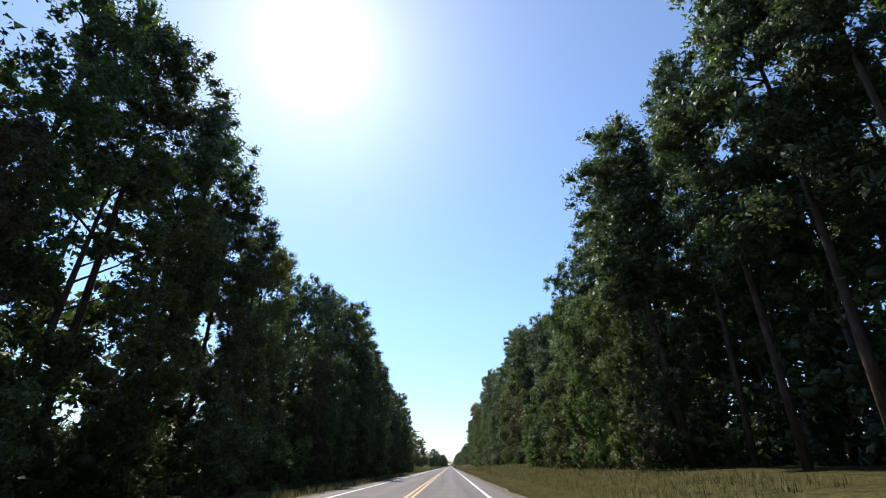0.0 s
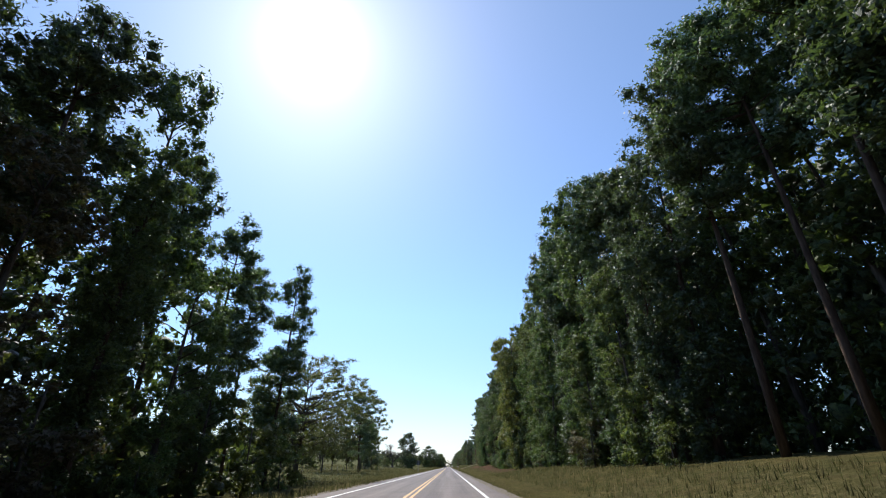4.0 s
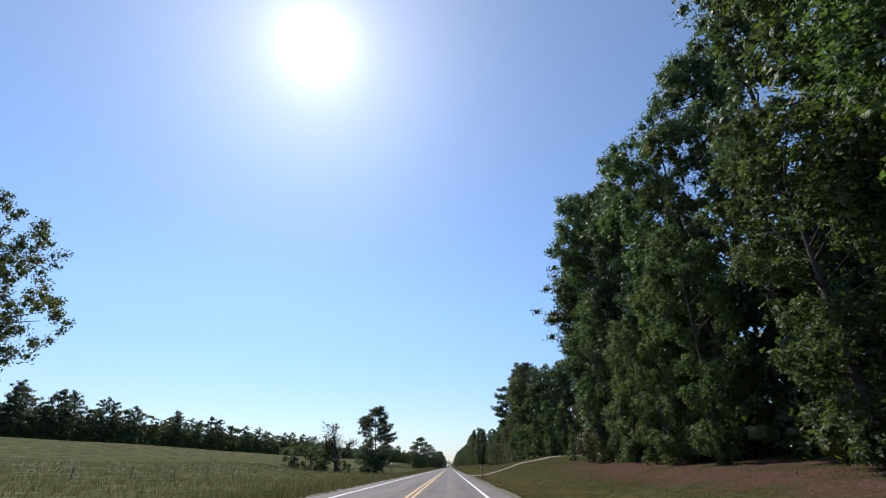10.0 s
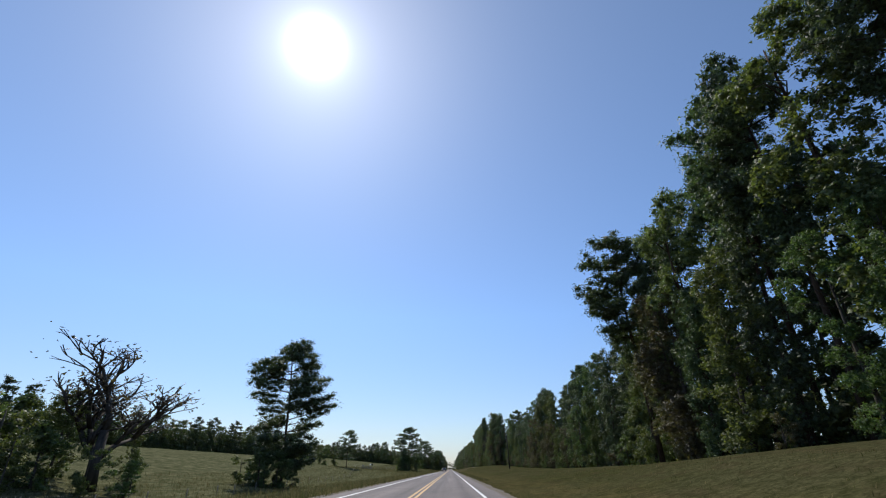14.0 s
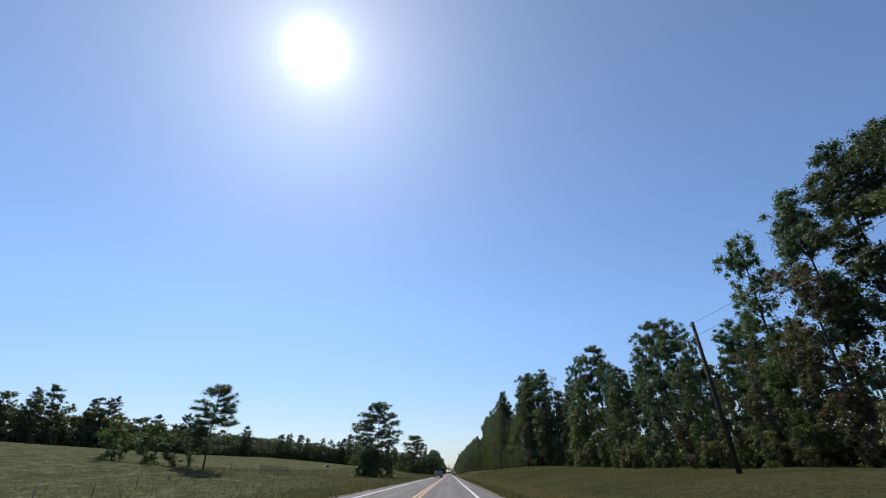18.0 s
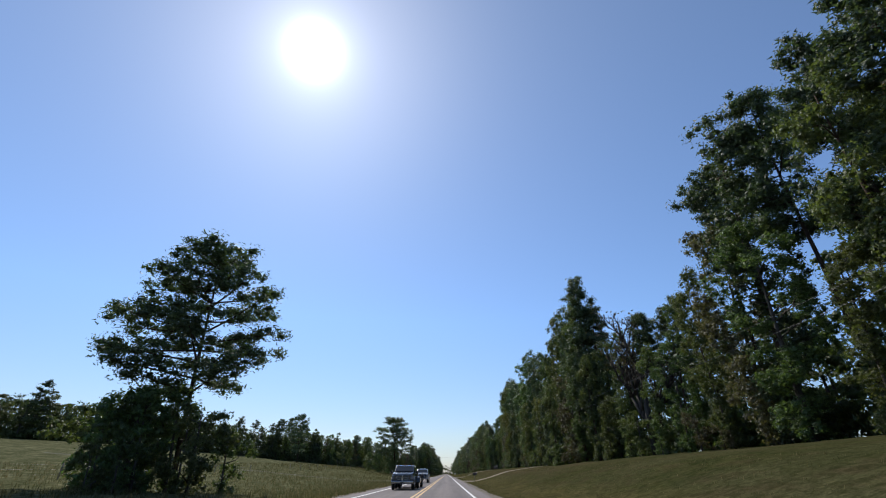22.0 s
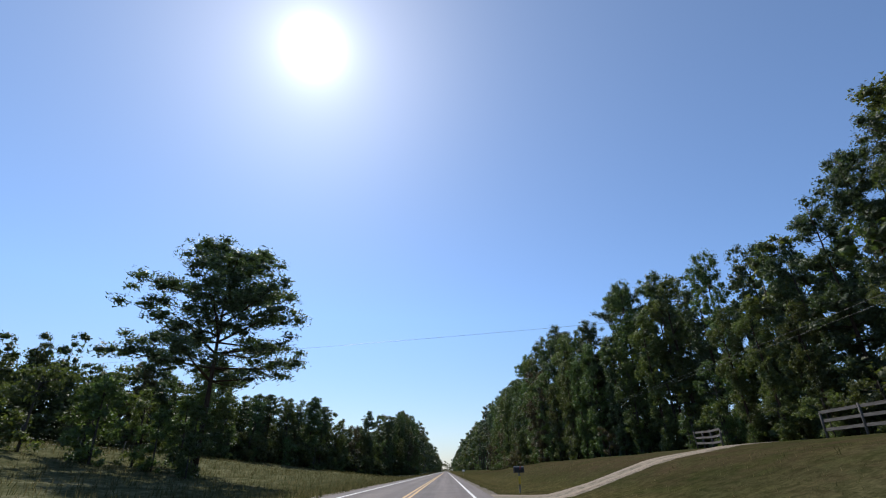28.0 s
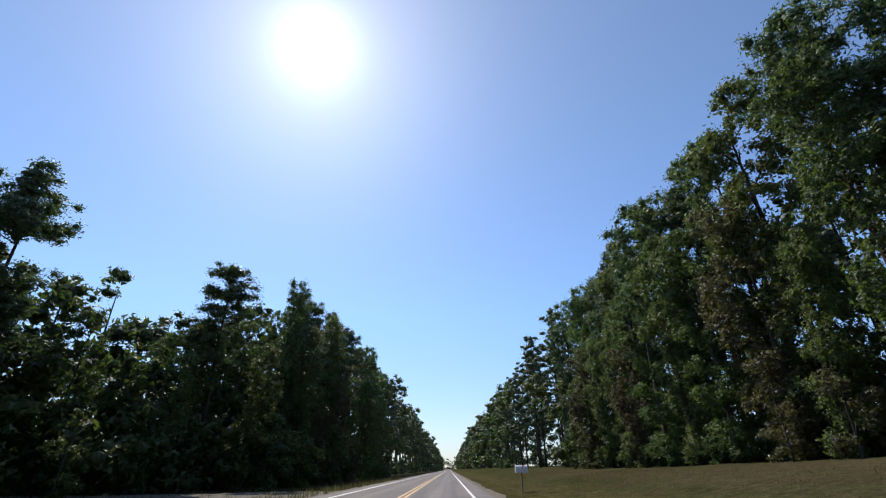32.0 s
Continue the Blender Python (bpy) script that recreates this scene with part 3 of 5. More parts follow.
def make_bare(seed, H, reach, label, leafy=0):
    """A mostly bare tree: forked twigs, a few leaves."""
    rng = np.random.default_rng(seed)
    r = root("bare_tree", label, "tree")
    lines, tips = [], []

    def grow(p, d, ln, rad, depth):
        wob = 0.25 if depth == 5 else 1.0
        q = p + d * ln * 0.5 + rng.normal(size=3) * ln * 0.05 * wob
        e = q + (d + rng.normal(size=3) * 0.12 * wob) * ln * 0.5
        lines.append(([p, q, e], rad, rad * 0.6))
        if depth == 0:
            tips.append(e)
            return
        for _ in range(4 if depth > 3 else 3):
            nd = d * 0.85 + rng.normal(size=3) * (0.5, 0.5, 0.3) + (0, 0, 0.3)
            grow(e if rng.random() < 0.7 else q, nd / np.linalg.norm(nd), ln * rng.uniform(0.55, 0.8), rad * 0.62, depth - 1)

    grow(np.zeros(3), np.array([0.0, 0.0, 1.0]), H * 0.27, 0.02 * H, 5)
    tv, tf = tubes(lines[:1], 8)
    part("trunk", mesh_of("trunk", tv, tf, BARK_DEAD, True), None, r)
    lv, lf = tubes(lines[1:], 4)
    tagged(part("branching", mesh_of("branching", lv, lf, BARK_DEAD, True), None, r), kind="stuff")
    if leafy:
        v, f = leaves(rng, tips, [reach * 0.09] * len(tips), leafy, 0.2, 0.6, 0.8, 0.3, core=0.02)
        part("crown", leaf_mesh("crown", v, f, LEAF_DRY), None, r)
    return r


used = {}


def plant(kind, x, y, top, turn=0.0, wide=1.0, group="", sink=0.15, lean=0.0):
    """Stands the next tree of a kind at (x, y), so tall that it ends top metres over its foot."""
    proto, H = KINDS[kind]
    k = top / H
    m = pose(x, y, height(x, y) - sink, 0, lean, 0) @ pose(0, 0, 0, 0, 0, turn) @ Matrix.Diagonal((k * wide, k * wide, k, 1))
    if kind not in used:
        used[kind] = True
        proto.matrix_basis = m
        ob = proto
    else:
        s = proto.scale.copy()
        ob = copy_thing(proto, m @ Matrix.Diagonal((1 / s[0], 1 / s[1], 1 / s[2], 1)))
    if group:
        tagged(ob, group=group)
    return ob


KINDS = {}
for k, (H, low, reach, whorls) in enumerate([(26, 0.5, 3.7, 11), (27, 0.58, 3.9, 10), (25, 0.4, 3.5, 12), (24, 0.08, 3.0, 17)]):
    KINDS["pine%d" % k] = (make_pine(110 + k, H, low, reach, whorls + 2, 0.9, 72, 0.27, flat_top=0.95, slim=0.5, thick=1.9, flat=0.85, core=0.3), H)
for k, (H, low, reach, mat, lab) in enumerate([
        (22, 0.02, 3.9, LEAF_GREEN, "dense green broadleaf tree at the wood's edge"),
        (24, 0.02, 4.2, LEAF_GREEN, "tall green broadleaf tree at the wood's edge"),
        (20, 0.02, 4.0, LEAF_OLIVE, "olive-green broadleaf tree at the wood's edge"),
        (21, 0.04, 3.9, LEAF_AUTUMN, "broadleaf tree with leaves turning yellow-brown"),
        (23, 0.02, 3.4, LEAF_OLIVE, "tall olive broadleaf tree hung with creepers"),
        (21, 0.02, 3.6, LEAF_RUSSET, "broadleaf tree with dull russet-brown leaves")]):
    thin = mat is LEAF_AUTUMN
    KINDS["leaf%d" % k] = (make_broadleaf(30 + k, H, low, reach, 280 if thin else 260, 0.85, 60, 0.22, mat, label=lab, open_side=0.6, hang=1.05, top=0.6, lobed=10, spread=1.8 if thin else 1.35, core=0.2 if thin else 0.3), H)
for k, mat in enumerate((LEAF_GREEN, LEAF_PINE, LEAF_OLIVE)):
    KINDS["drape%d" % k] = (make_broadleaf(40 + k, 24, 0.02, 2.9, 260, 0.82, 60, 0.22, mat, "pine", "tall slim pine hung to the ground with creepers", top=0.8, open_side=0.8, hang=1.25, inner=0.55, bark=BARK_PINE, lobed=10, spread=1.3, core=0.3), 24)
for k, mat in enumerate((LEAF_GREEN, LEAF_OLIVE, LEAF_RUSSET)):
    KINDS["shrub%d" % k] = (make_broadleaf(70 + k, 5, 0.0, 2.6, 48, 0.66, 56, 0.19, mat, "shrub", "browning shrub at the wood's edge" if k == 2 else "leafy green shrub at the wood's edge", limbs_n=5, lobed=8, spread=1.3, core=0.28), 5)
KINDS["oak0"] = (make_broadleaf(80, 18, 0.22, 7.5, 420, 0.9, 66, 0.2, LEAF_OAK, "field_oak", "spreading oak with open olive-green crown", 0.5, 50, inner=0.5, forks=3, lean=0.05, split=True, lobed=6, spread=2.1, core=0.2), 18)
KINDS["oak1"] = (make_broadleaf(81, 15, 0.2, 6.0, 330, 0.85, 60, 0.2, LEAF_OAK, "field_oak", "airy oak with thin olive crown", 0.5, 30, inner=0.35, forks=3, lean=0.06, split=True, lobed=6, spread=2.1, core=0.18), 15)
KINDS["bigoak"] = (make_pine(82, 25, 0.1, 6.0, 22, 1.1, 80, 0.3, "field_pine", "tall old pine with dense dark crown in the pasture", flat_top=1.0, split=True, thick=2.0, flat=0.9, core=0.3), 25)
KINDS["cedar"] = (make_pine(83, 15, 0.06, 4.6, 28, 0.8, 70, 0.27, "field_pine", "dense young pine in the pasture", 0.9, flat_top=0.3, split=True, core=0.3), 15)
KINDS["spire"] = (make_pine(87, 25, 0.12, 3.0, 26, 0.9, 60, 0.28, "pine", "slim dense pine rising over the wood", flat_top=0.75, thick=1.8, core=0.3), 25)
KINDS["fieldpine0"] = (make_pine(84, 20, 0.2, 6.2, 15, 0.95, 84, 0.28, "field_pine", "broad old pine standing alone beside the fence", split=True, thick=1.8, flat=0.85, core=0.28), 20)
KINDS["fieldpine1"] = (make_pine(85, 20, 0.36, 7.2, 13, 0.95, 84, 0.28, "field_pine", "wide-limbed old pine with layered crown", split=True, thick=1.9, flat=0.8, core=0.28), 20)
KINDS["snag"] = (make_pine(88, 24, 0.5, 4.6, 15, 0.7, 7, 0.3, "pine", "thin dying pine with bare limbs and few needles", flat_top=0.4, split=True, slim=0.25, core=0.03), 24)
KINDS["bare"] = (make_bare(86, 14, 9, "half-dead tree with bare grey branches", 2), 14)


# trees too deep in the woods to tell apart: their shapes, to be joined
def arrays(ob):
    out = []
    for child in ob.children:
        me = child.data
        me.calc_loop_triangles()
        co = np.empty(3 * len(me.vertices), np.float32)
        me.vertices.foreach_get("co", co)
        tri = np.empty(3 * len(me.loop_triangles), np.int32)
        me.loop_triangles.foreach_get("vertices", tri)
        out.append((co.reshape(-1, 3), tri.reshape(-1, 3), me.materials[0]))
    for child in list(ob.children):
        bpy.data.objects.remove(child)
    bpy.data.objects.remove(ob)
    return out


DEEP = {}
for k in range(3):
    DEEP["backpine%d" % k] = (arrays(make_pine(50 + k, 25, 0.3, 3.8, 11, 1.3, 12, 0.4, flat_top=0.7)), 25)
    DEEP["linepine%d" % k] = (arrays(make_pine(53 + k, 18, 0.12, 3.3, 13, 1.1, 22, 0.42, flat_top=0.85, thick=1.3, core=0.4)), 18)
    DEEP["farpine%d" % k] = (arrays(make_pine(55 + k, 25, 0.45, 4.4, 6, 1.9, 6, 1.2)), 25)
for k, mat in enumerate((LEAF_GREEN, LEAF_OLIVE, LEAF_GREEN)):
    DEEP["backleaf%d" % k] = (arrays(make_broadleaf(60 + k, 20, 0.0, 5.0, 63, 1.3, 26, 0.4, mat, limbs_n=4, core=0.46)), 20)
    DEEP["fill%d" % k] = (arrays(make_broadleaf(69 + k, 20, 0.0, 3.6, 56, 1.3, 26, 0.4, LEAF_PINE if k else mat, limbs_n=2, top=0.7, core=0.4)), 20)
    DEEP["wall%d" % k] = (arrays(make_broadleaf(72 + k, 20, 0.0, 3.8, 49, 1.5, 16, 0.5, LEAF_PINE if k else mat, limbs_n=2, top=0.7, core=0.45)), 20)
    DEEP["lineleaf%d" % k] = (arrays(make_broadleaf(63 + k, 15, 0.0, 4.6, 72, 1.25, 20, 0.46, mat, limbs_n=2, top=0.7, lobed=9, spread=1.3, core=0.4)), 15)
    DEEP["farleaf%d" % k] = (arrays(make_broadleaf(66 + k, 20, 0.0, 6.0, 42, 2.2, 6, 1.2, mat, limbs_n=2)), 20)


class Woodland:
    """Many trees joined into one object."""

    def __init__(self):
        self.v, self.f, self.m, self.count, self.mats = [], [], [], 0, []

    def slot(self, mat):
        if mat not in self.mats:
            self.mats.append(mat)
        return self.mats.index(mat)

    def add(self, v, f, mat):
        self.v.append(v)
        self.f.append(f + self.count)
        self.m.append(np.full(len(f), self.slot(mat), np.int32))
        self.count += len(v)

    def tree(self, kind, x, y, top, wide=1.0):
        shapes, H = DEEP[kind]
        k, a = top / H, rnd.uniform(0, 6.28)
        c, s_ = math.cos(a), math.sin(a)
        turn = np.array([[c, -s_, 0], [s_, c, 0], [0, 0, 1]])
        for v, f, mat in shapes:
            self.add((v * (k * wide, k * wide, k)) @ turn.T + (x, y, height(x, y) - 0.15), f, mat)

    def thicket(self, line, tall, deep, per_metre, size, mats, seed, gaps=False):
        """Undergrowth along a line, so thick that no light comes through near the ground."""
        rng = np.random.default_rng(seed)
        for (xa, ya), (xb, yb) in zip(line, line[1:]):
            if gaps and (hollow(ya + 2) or hollow(yb - 2)):
                continue
            ln = math.hypot(xb - xa, yb - ya)
            n = max(1, int(ln * per_metre / 22))
            s_ = rng.random(n)
            off = rng.normal(size=(n, 2)) * deep
            cx, cy = xa + (xb - xa) * s_ + off[:, 0], ya + (yb - ya) * s_ + off[:, 1] * 0.3
            cz = np.array([height(p, q) + (tall(q) if callable(tall) else tall) * rng.random() ** 1.1 for p, q in zip(cx, cy)])
            half = n // 2
            for sl, mat in ((slice(0, half), mats[0]), (slice(half, n), mats[1])):
                if len(cx[sl]):
                    v, f = leaves(rng, np.stack([cx[sl], cy[sl], cz[sl]], 1), rng.uniform(1.1, 1.7, len(cx[sl])), 40, min(size * 0.48, 0.6), 0.7, 0.85, core=0.32)
                    self.add(v, f, mat)

    def build(self, name, label):
        v, f, m = np.concatenate(self.v), np.concatenate(self.f), np.concatenate(self.m)
        me = leaf_mesh(name, v, f, self.mats[0])
        for mat in self.mats[1:]:
            me.materials.append(mat)
        me.polygons.foreach_set("material_index", m)
        return tagged(new(name, me), label, "woodland", kind="stuff")


rnd = random.Random(7)


def some(prefix, n):
    return prefix + str(rnd.randrange(n))


# the wood on the right
deep_right = Woodland()


# stretches where bare trunks stand before the dark inside of the wood
HOLLOWS = ((8, 30), (124, 144), (262, 292))


def hollow(y):
    return any(a < y < b for a, b in HOLLOWS)


def wood_row(y0, y1, place, tall, side, turn):
    """Tall pines that make the skyline, creeper-hung trees and lower broadleaf trees before them, shrubs at their feet."""
    y = y0
    grp = "trees of the roadside wood"
    while y < y1:
        x, t_ = place(y), tall(y)
        hung = y > 700 and side > 0
        bare = side > 0 and hollow(y)
        pick = 1.0 if bare else rnd.random()
        if pick < (0.62 if hung else 0.3):
            plant(some("drape", 3), x + side * rnd.uniform(1.2, 2.6), y, t_ * rnd.uniform(0.87, 0.98), turn + rnd.uniform(-30, 30), rnd.uniform(0.95, 1.2), grp)
        elif pick < (0.72 if hung else 0.42):
            plant("pine3", x + side * rnd.uniform(1.4, 2.8), y, t_ * rnd.uniform(0.9, 0.99), rnd.uniform(0, 360), rnd.uniform(0.95, 1.15), grp)
        else:
            plant(some("pine", 3), x + side * rnd.uniform(2.0, 3.6), y, t_ * rnd.uniform(0.93, 1.0), rnd.uniform(0, 360), rnd.uniform(0.9, 1.12), grp)
        y2 = y + rnd.uniform(1.2, 2.6)
        if rnd.random() < 0.8 and not bare:
            if rnd.random() < (0.5 if hung else 0.25):
                plant(some("drape", 3), place(y2) + side * rnd.uniform(-0.6, 0.6), y2, tall(y2) * rnd.uniform(0.5, 0.8), turn + rnd.uniform(-30, 30), rnd.uniform(1.0, 1.25), grp)
            else:
                plant("leaf" + "0011224455"[rnd.randrange(10)], place(y2) + side * rnd.uniform(-0.8, 0.6), y2, tall(y2) * rnd.uniform(0.36, 0.66), turn + rnd.uniform(-40, 40), rnd.uniform(1.0, 1.3), grp)
        if rnd.random() < 0.7 and not bare:
            plant(some("shrub", 3), x - side * rnd.uniform(0.4, 1.6), y + rnd.uniform(-2, 2), rnd.uniform(1.6, 4.2), rnd.uniform(0, 360), 1.1, "shrubs along the wood")
        y += rnd.uniform(4.0, 5.2)


wood_row(-24.0, 1000.0, edge_right, tall_right, 1, 0)
for k, (x, y, top, wide) in enumerate([(15.8, 344.5, 23.6, 1.6), (16.6, 337.0, 28.0, 1.2), (21.3, 455.5, 25.4, 1.35), (15.4, 31.5, 28.0, 1.3)]):
    plant("pine%d" % ((2, 1, 0, 2)[k]), x, y, top, 60 * k, wide, "trees of the roadside wood")
for k, (x, y, top) in enumerate([(22.6, 719.0, 22.0), (23.4, 722.5, 21.0)]):
    plant("drape%d" % k, x, y, top, 15 * k, 1.15, "trees of the roadside wood")
y = 1000.0
while y < 2020:
    deep_right.tree(("back" if y < 1100 else "far") + (some("pine", 3) if rnd.random() < 0.5 else some("leaf", 3)), edge_right(y) + rnd.uniform(0, 4), y, tall_right(y) * rnd.uniform(0.8, 1.05))
    y += 4.5 if y < 1200 else 7.5
edge = [(edge_right(q) + 6.0, q) for q in range(-30, 2010, 12)]
deep_right.thicket([q for q in edge if q[1] < 1000], lambda q: 0.64 * tall_right(q), 1.5, 50, 0.85, (LEAF_GREEN, LEAF_PINE), 3)
deep_right.thicket([q for q in edge if q[1] > 980], lambda q: 13.6, 1.5, 36, 1.6, (LEAF_GREEN, LEAF_PINE), 13)
deep_right.thicket([(edge_right(q) + 2.4, q) for q in range(-30, 1000, 10)], 5.0, 0.8, 60, 0.62, (LEAF_GREEN, LEAF_OLIVE), 9, True)
deep_right.thicket([(edge_right(q) + 3.6, q) for q in range(-30, 1000, 10)], 2.4, 0.6, 60, 0.95, (LEAF_GREEN, LEAF_OLIVE), 15, True)
deep_right.thicket([(edge_right(q) + 14.0, q) for q in range(-40, 1000, 10)], lambda q: 0.6 * tall_right(q), 1.5, 40, 1.3, (LEAF_GREEN, LEAF_PINE), 16)
for k, (a, b) in enumerate(HOLLOWS):
    for deep in (8.0, 11.5, 15.0, 19.0):
        deep_right.thicket([(edge_right(q) + deep, q) for q in range(a - 6, b + 42, 6)], lambda q: 0.72 * tall_right(q), 1.4, 150, 0.85, (LEAF_PINE, LEAF_GREEN), 30 + k)
for q in np.arange(-24, 1000, 4.0):
    deep_right.tree(some("fill", 3), edge_right(q) + rnd.uniform(6.0, 8.0), q, min(tall_right(q - 12), tall_right(q), tall_right(q + 8)) * rnd.uniform(0.66, 0.88))
for q in np.arange(-30, 1000, 4.2):
    deep_right.tree(some("wall", 3), edge_right(q) + rnd.uniform(9, 12), q, min(tall_right(q - 16), tall_right(q), tall_right(q + 8)) * rnd.uniform(0.78, 0.98))
for k in range(18):
    deep_right.tree(some("backleaf", 3), edge_right(836 + k * 3.3) + rnd.uniform(2, 8), 836 + k * 3.3, rnd.uniform(15, 20))
deep_right.build("woodland_right", "dark interior of the mixed pine wood")

# the woods on the left: at the start, and again past the pasture
deep_left = Woodland()
for y0, y1, xe, top in ((-24.0, 151.0, -12.4, 21.3), (972.0, 1040.0, -13.6, 21.0)):
    wood_row(y0, y1, lambda q: xe, tall_left, -1, 90)
    deep_left.thicket([(xe - 6, q) for q in np.arange(y0, y1, 12)], 0.8 * top, 1.5, 140, 0.8, (LEAF_GREEN, LEAF_PINE), 4)
    deep_left.thicket([(xe - 2.4, q) for q in np.arange(y0, y1 + 6, 10)], 6.0, 0.8, 70, 0.6, (LEAF_GREEN, LEAF_OLIVE), 14)
    deep_left.thicket([(xe - 3.6, q) for q in np.arange(y0, y1 + 6, 10)], 2.4, 0.6, 60, 0.95, (LEAF_GREEN, LEAF_OLIVE), 17)
    deep_left.thicket([(xe - 14.0, q) for q in np.arange(y0 - 10, y1 + 6, 10)], 0.6 * top, 1.5, 60, 1.3, (LEAF_GREEN, LEAF_PINE), 18)
    for q in np.arange(y0, y1, 4.6):
        deep_left.tree(some("fill", 3), xe - rnd.uniform(7, 11), q, top * rnd.uniform(0.75, 0.98))
for k in range(30):
    deep_left.tree(some("backleaf", 3) if k % 2 else some("backpine", 3), -14.5 + rnd.uniform(-2.5, 0.5), 1042 + k * 4.7, rnd.uniform(19, 24))

# the tree line that closes the pasture
PATH = [(-200, 140), (-183, 200), (-153, 300), (-128, 420), (-119, 550), (-106, 690), (-89, 790), (-68, 835), (-53, 866), (-37, 915), (-24, 945), (-17, 963), (-14, 985)]
for (xa, ya), (xb, yb) in zip(PATH, PATH[1:]):
    near = ya > 830
    n = int(math.hypot(xb - xa, yb - ya) / 3.6)
    for k in range(n):
        s_ = (k + rnd.random() * 0.6) / n
        x, y = xa + (xb - xa) * s_, ya + (yb - ya) * s_
        h = rnd.uniform(10.8, 13.4) if rnd.random() < 0.72 else rnd.uniform(13.5, 16.0)
        pine_here = h > 13.5
        h -= float(np.interp(y, [640, 740, 830, 860], [0.4, 3.0, 3.0, 2.0]))
        if near:
            tallp = rnd.random() < 0.14
            plant(some("pine", 3) if tallp else "leaf" + "012245"[rnd.randrange(6)], x + rnd.uniform(-2, 2), y, h * rnd.uniform(1.0, 1.16) if tallp else h + rnd.uniform(-1, 2), rnd.uniform(40, 130), 1.25 if tallp else 1.1, "trees of the roadside wood")
            deep_left.tree(some("backleaf", 3), x - 4 + rnd.uniform(-1, 1), y + 2, rnd.uniform(11, 15), 1.15)
            if rnd.random() < 0.6:
                plant(some("shrub", 2), x + 2.5, y - 2.5, rnd.uniform(2.5, 6), rnd.uniform(0, 360), 1.1, "shrubs along the wood")
        else:
            deep_left.tree("line" + (some("pine", 3) if pine_here else some("leaf", 3)), x + rnd.uniform(-2, 2), y, h, 1.2)
        if k % 2:
            deep_left.tree(some("lineleaf", 3), x - 7 + rnd.uniform(-2, 2), y + 4, h * rnd.uniform(0.7, 0.95), 1.25)
# pines that rise over it
for k, (x, y, top) in enumerate([(-39, 908, 12.8), (-37.6, 913, 13.2), (-35.6, 918, 13.6), (-32.2, 926, 15.6), (-30.4, 930, 14.2), (-22.6, 948.5, 16.2),
                                 (-17.2, 962.5, 17.0), (-68.5, 833, 15.0), (-59, 853, 12.5), (-66, 838, 16.5), (-85, 798, 13.0)]):
    plant("pine%d" % (k % 3), x, y, top, 77 * k % 360, 1.2, "trees of the roadside wood")
deep_left.thicket([(x - 3, y) for x, y in PATH], 8.0, 1.6, 170, 0.95, (LEAF_GREEN, LEAF_PINE), 5)
deep_left.thicket([(x + 1.0, y) for x, y in PATH], 4.5, 1.0, 70, 0.85, (LEAF_GREEN, LEAF_OLIVE), 19)
deep_left.thicket([(x - 10.0, y) for x, y in PATH], 8.5, 2.0, 110, 1.2, (LEAF_GREEN, LEAF_PINE), 21)
deep_left.thicket([(x - 1.0, y) for x, y in PATH], 1.2, 0.8, 60, 0.85, (LEAF_GREEN, LEAF_OLIVE), 20)
deep_left.thicket([(x - 5, y) for x, y in PATH[7:]], 11.5, 1.4, 160, 0.9, (LEAF_GREEN, LEAF_PINE), 6)
for k in range(100):
    y = 1180 + k * 8.3
    deep_left.tree(some("farleaf", 3) if k % 2 else some("farpine", 3), -14.5 + rnd.uniform(-3, 0.5), y, rnd.uniform(19, 24))
for k in range(26):
    deep_left.tree(some("farleaf", 3), -70 + k * 5.5, 2010 + rnd.uniform(-8, 8), rnd.uniform(16, 23), 1.2)
deep_left.thicket([(-22, q) for q in range(1180, 2010, 40)] + [(-60, 2016), (60, 2016)], 14.0, 1.5, 24, 1.8, (LEAF_GREEN, LEAF_OLIVE), 8)
deep_left.build("woodland_left", "dark mixed woodland that closes the pasture")

# trees that stand by themselves in the pasture
BROAD = {321: 0.9, 455: 1.3, 452: 1.3, 457: 1.3, 453: 1.3, 605: 1.3, 607: 1.3, 604: 1.3, 608: 1.3, 166: 1.4, 176: 1.3, 303: 1.15, 857.5: 1.42, 857: 1.05, 497: 1.45, 680: 1.36, 460: 1.6, 459: 1.5, 464: 1.4, 491: 1.3, 496: 1.3, 490: 1.3}


def lone_trees(trees):
    """Kind, place, height and turn of each."""
    for kind, x, y, top, turn in trees:
        lean = 0.0 if x > 0 or y < 200 else -6.5 if y == 497 else -4.5 if y == 680 else -2.5
        ob = plant(kind, x, y, top, turn, BROAD.get(y, 1.0), "trees of the pasture" if x < 0 else "trees of the roadside wood", lean=lean)
        if y > 200 and x < 0 and kind.startswith("leaf"):
            tagged(ob, "bushy green broadleaf tree in the rough pasture")
        elif y > 200 and kind.startswith("shrub"):
            tagged(ob, "low leafy shrub in the rough pasture grass")


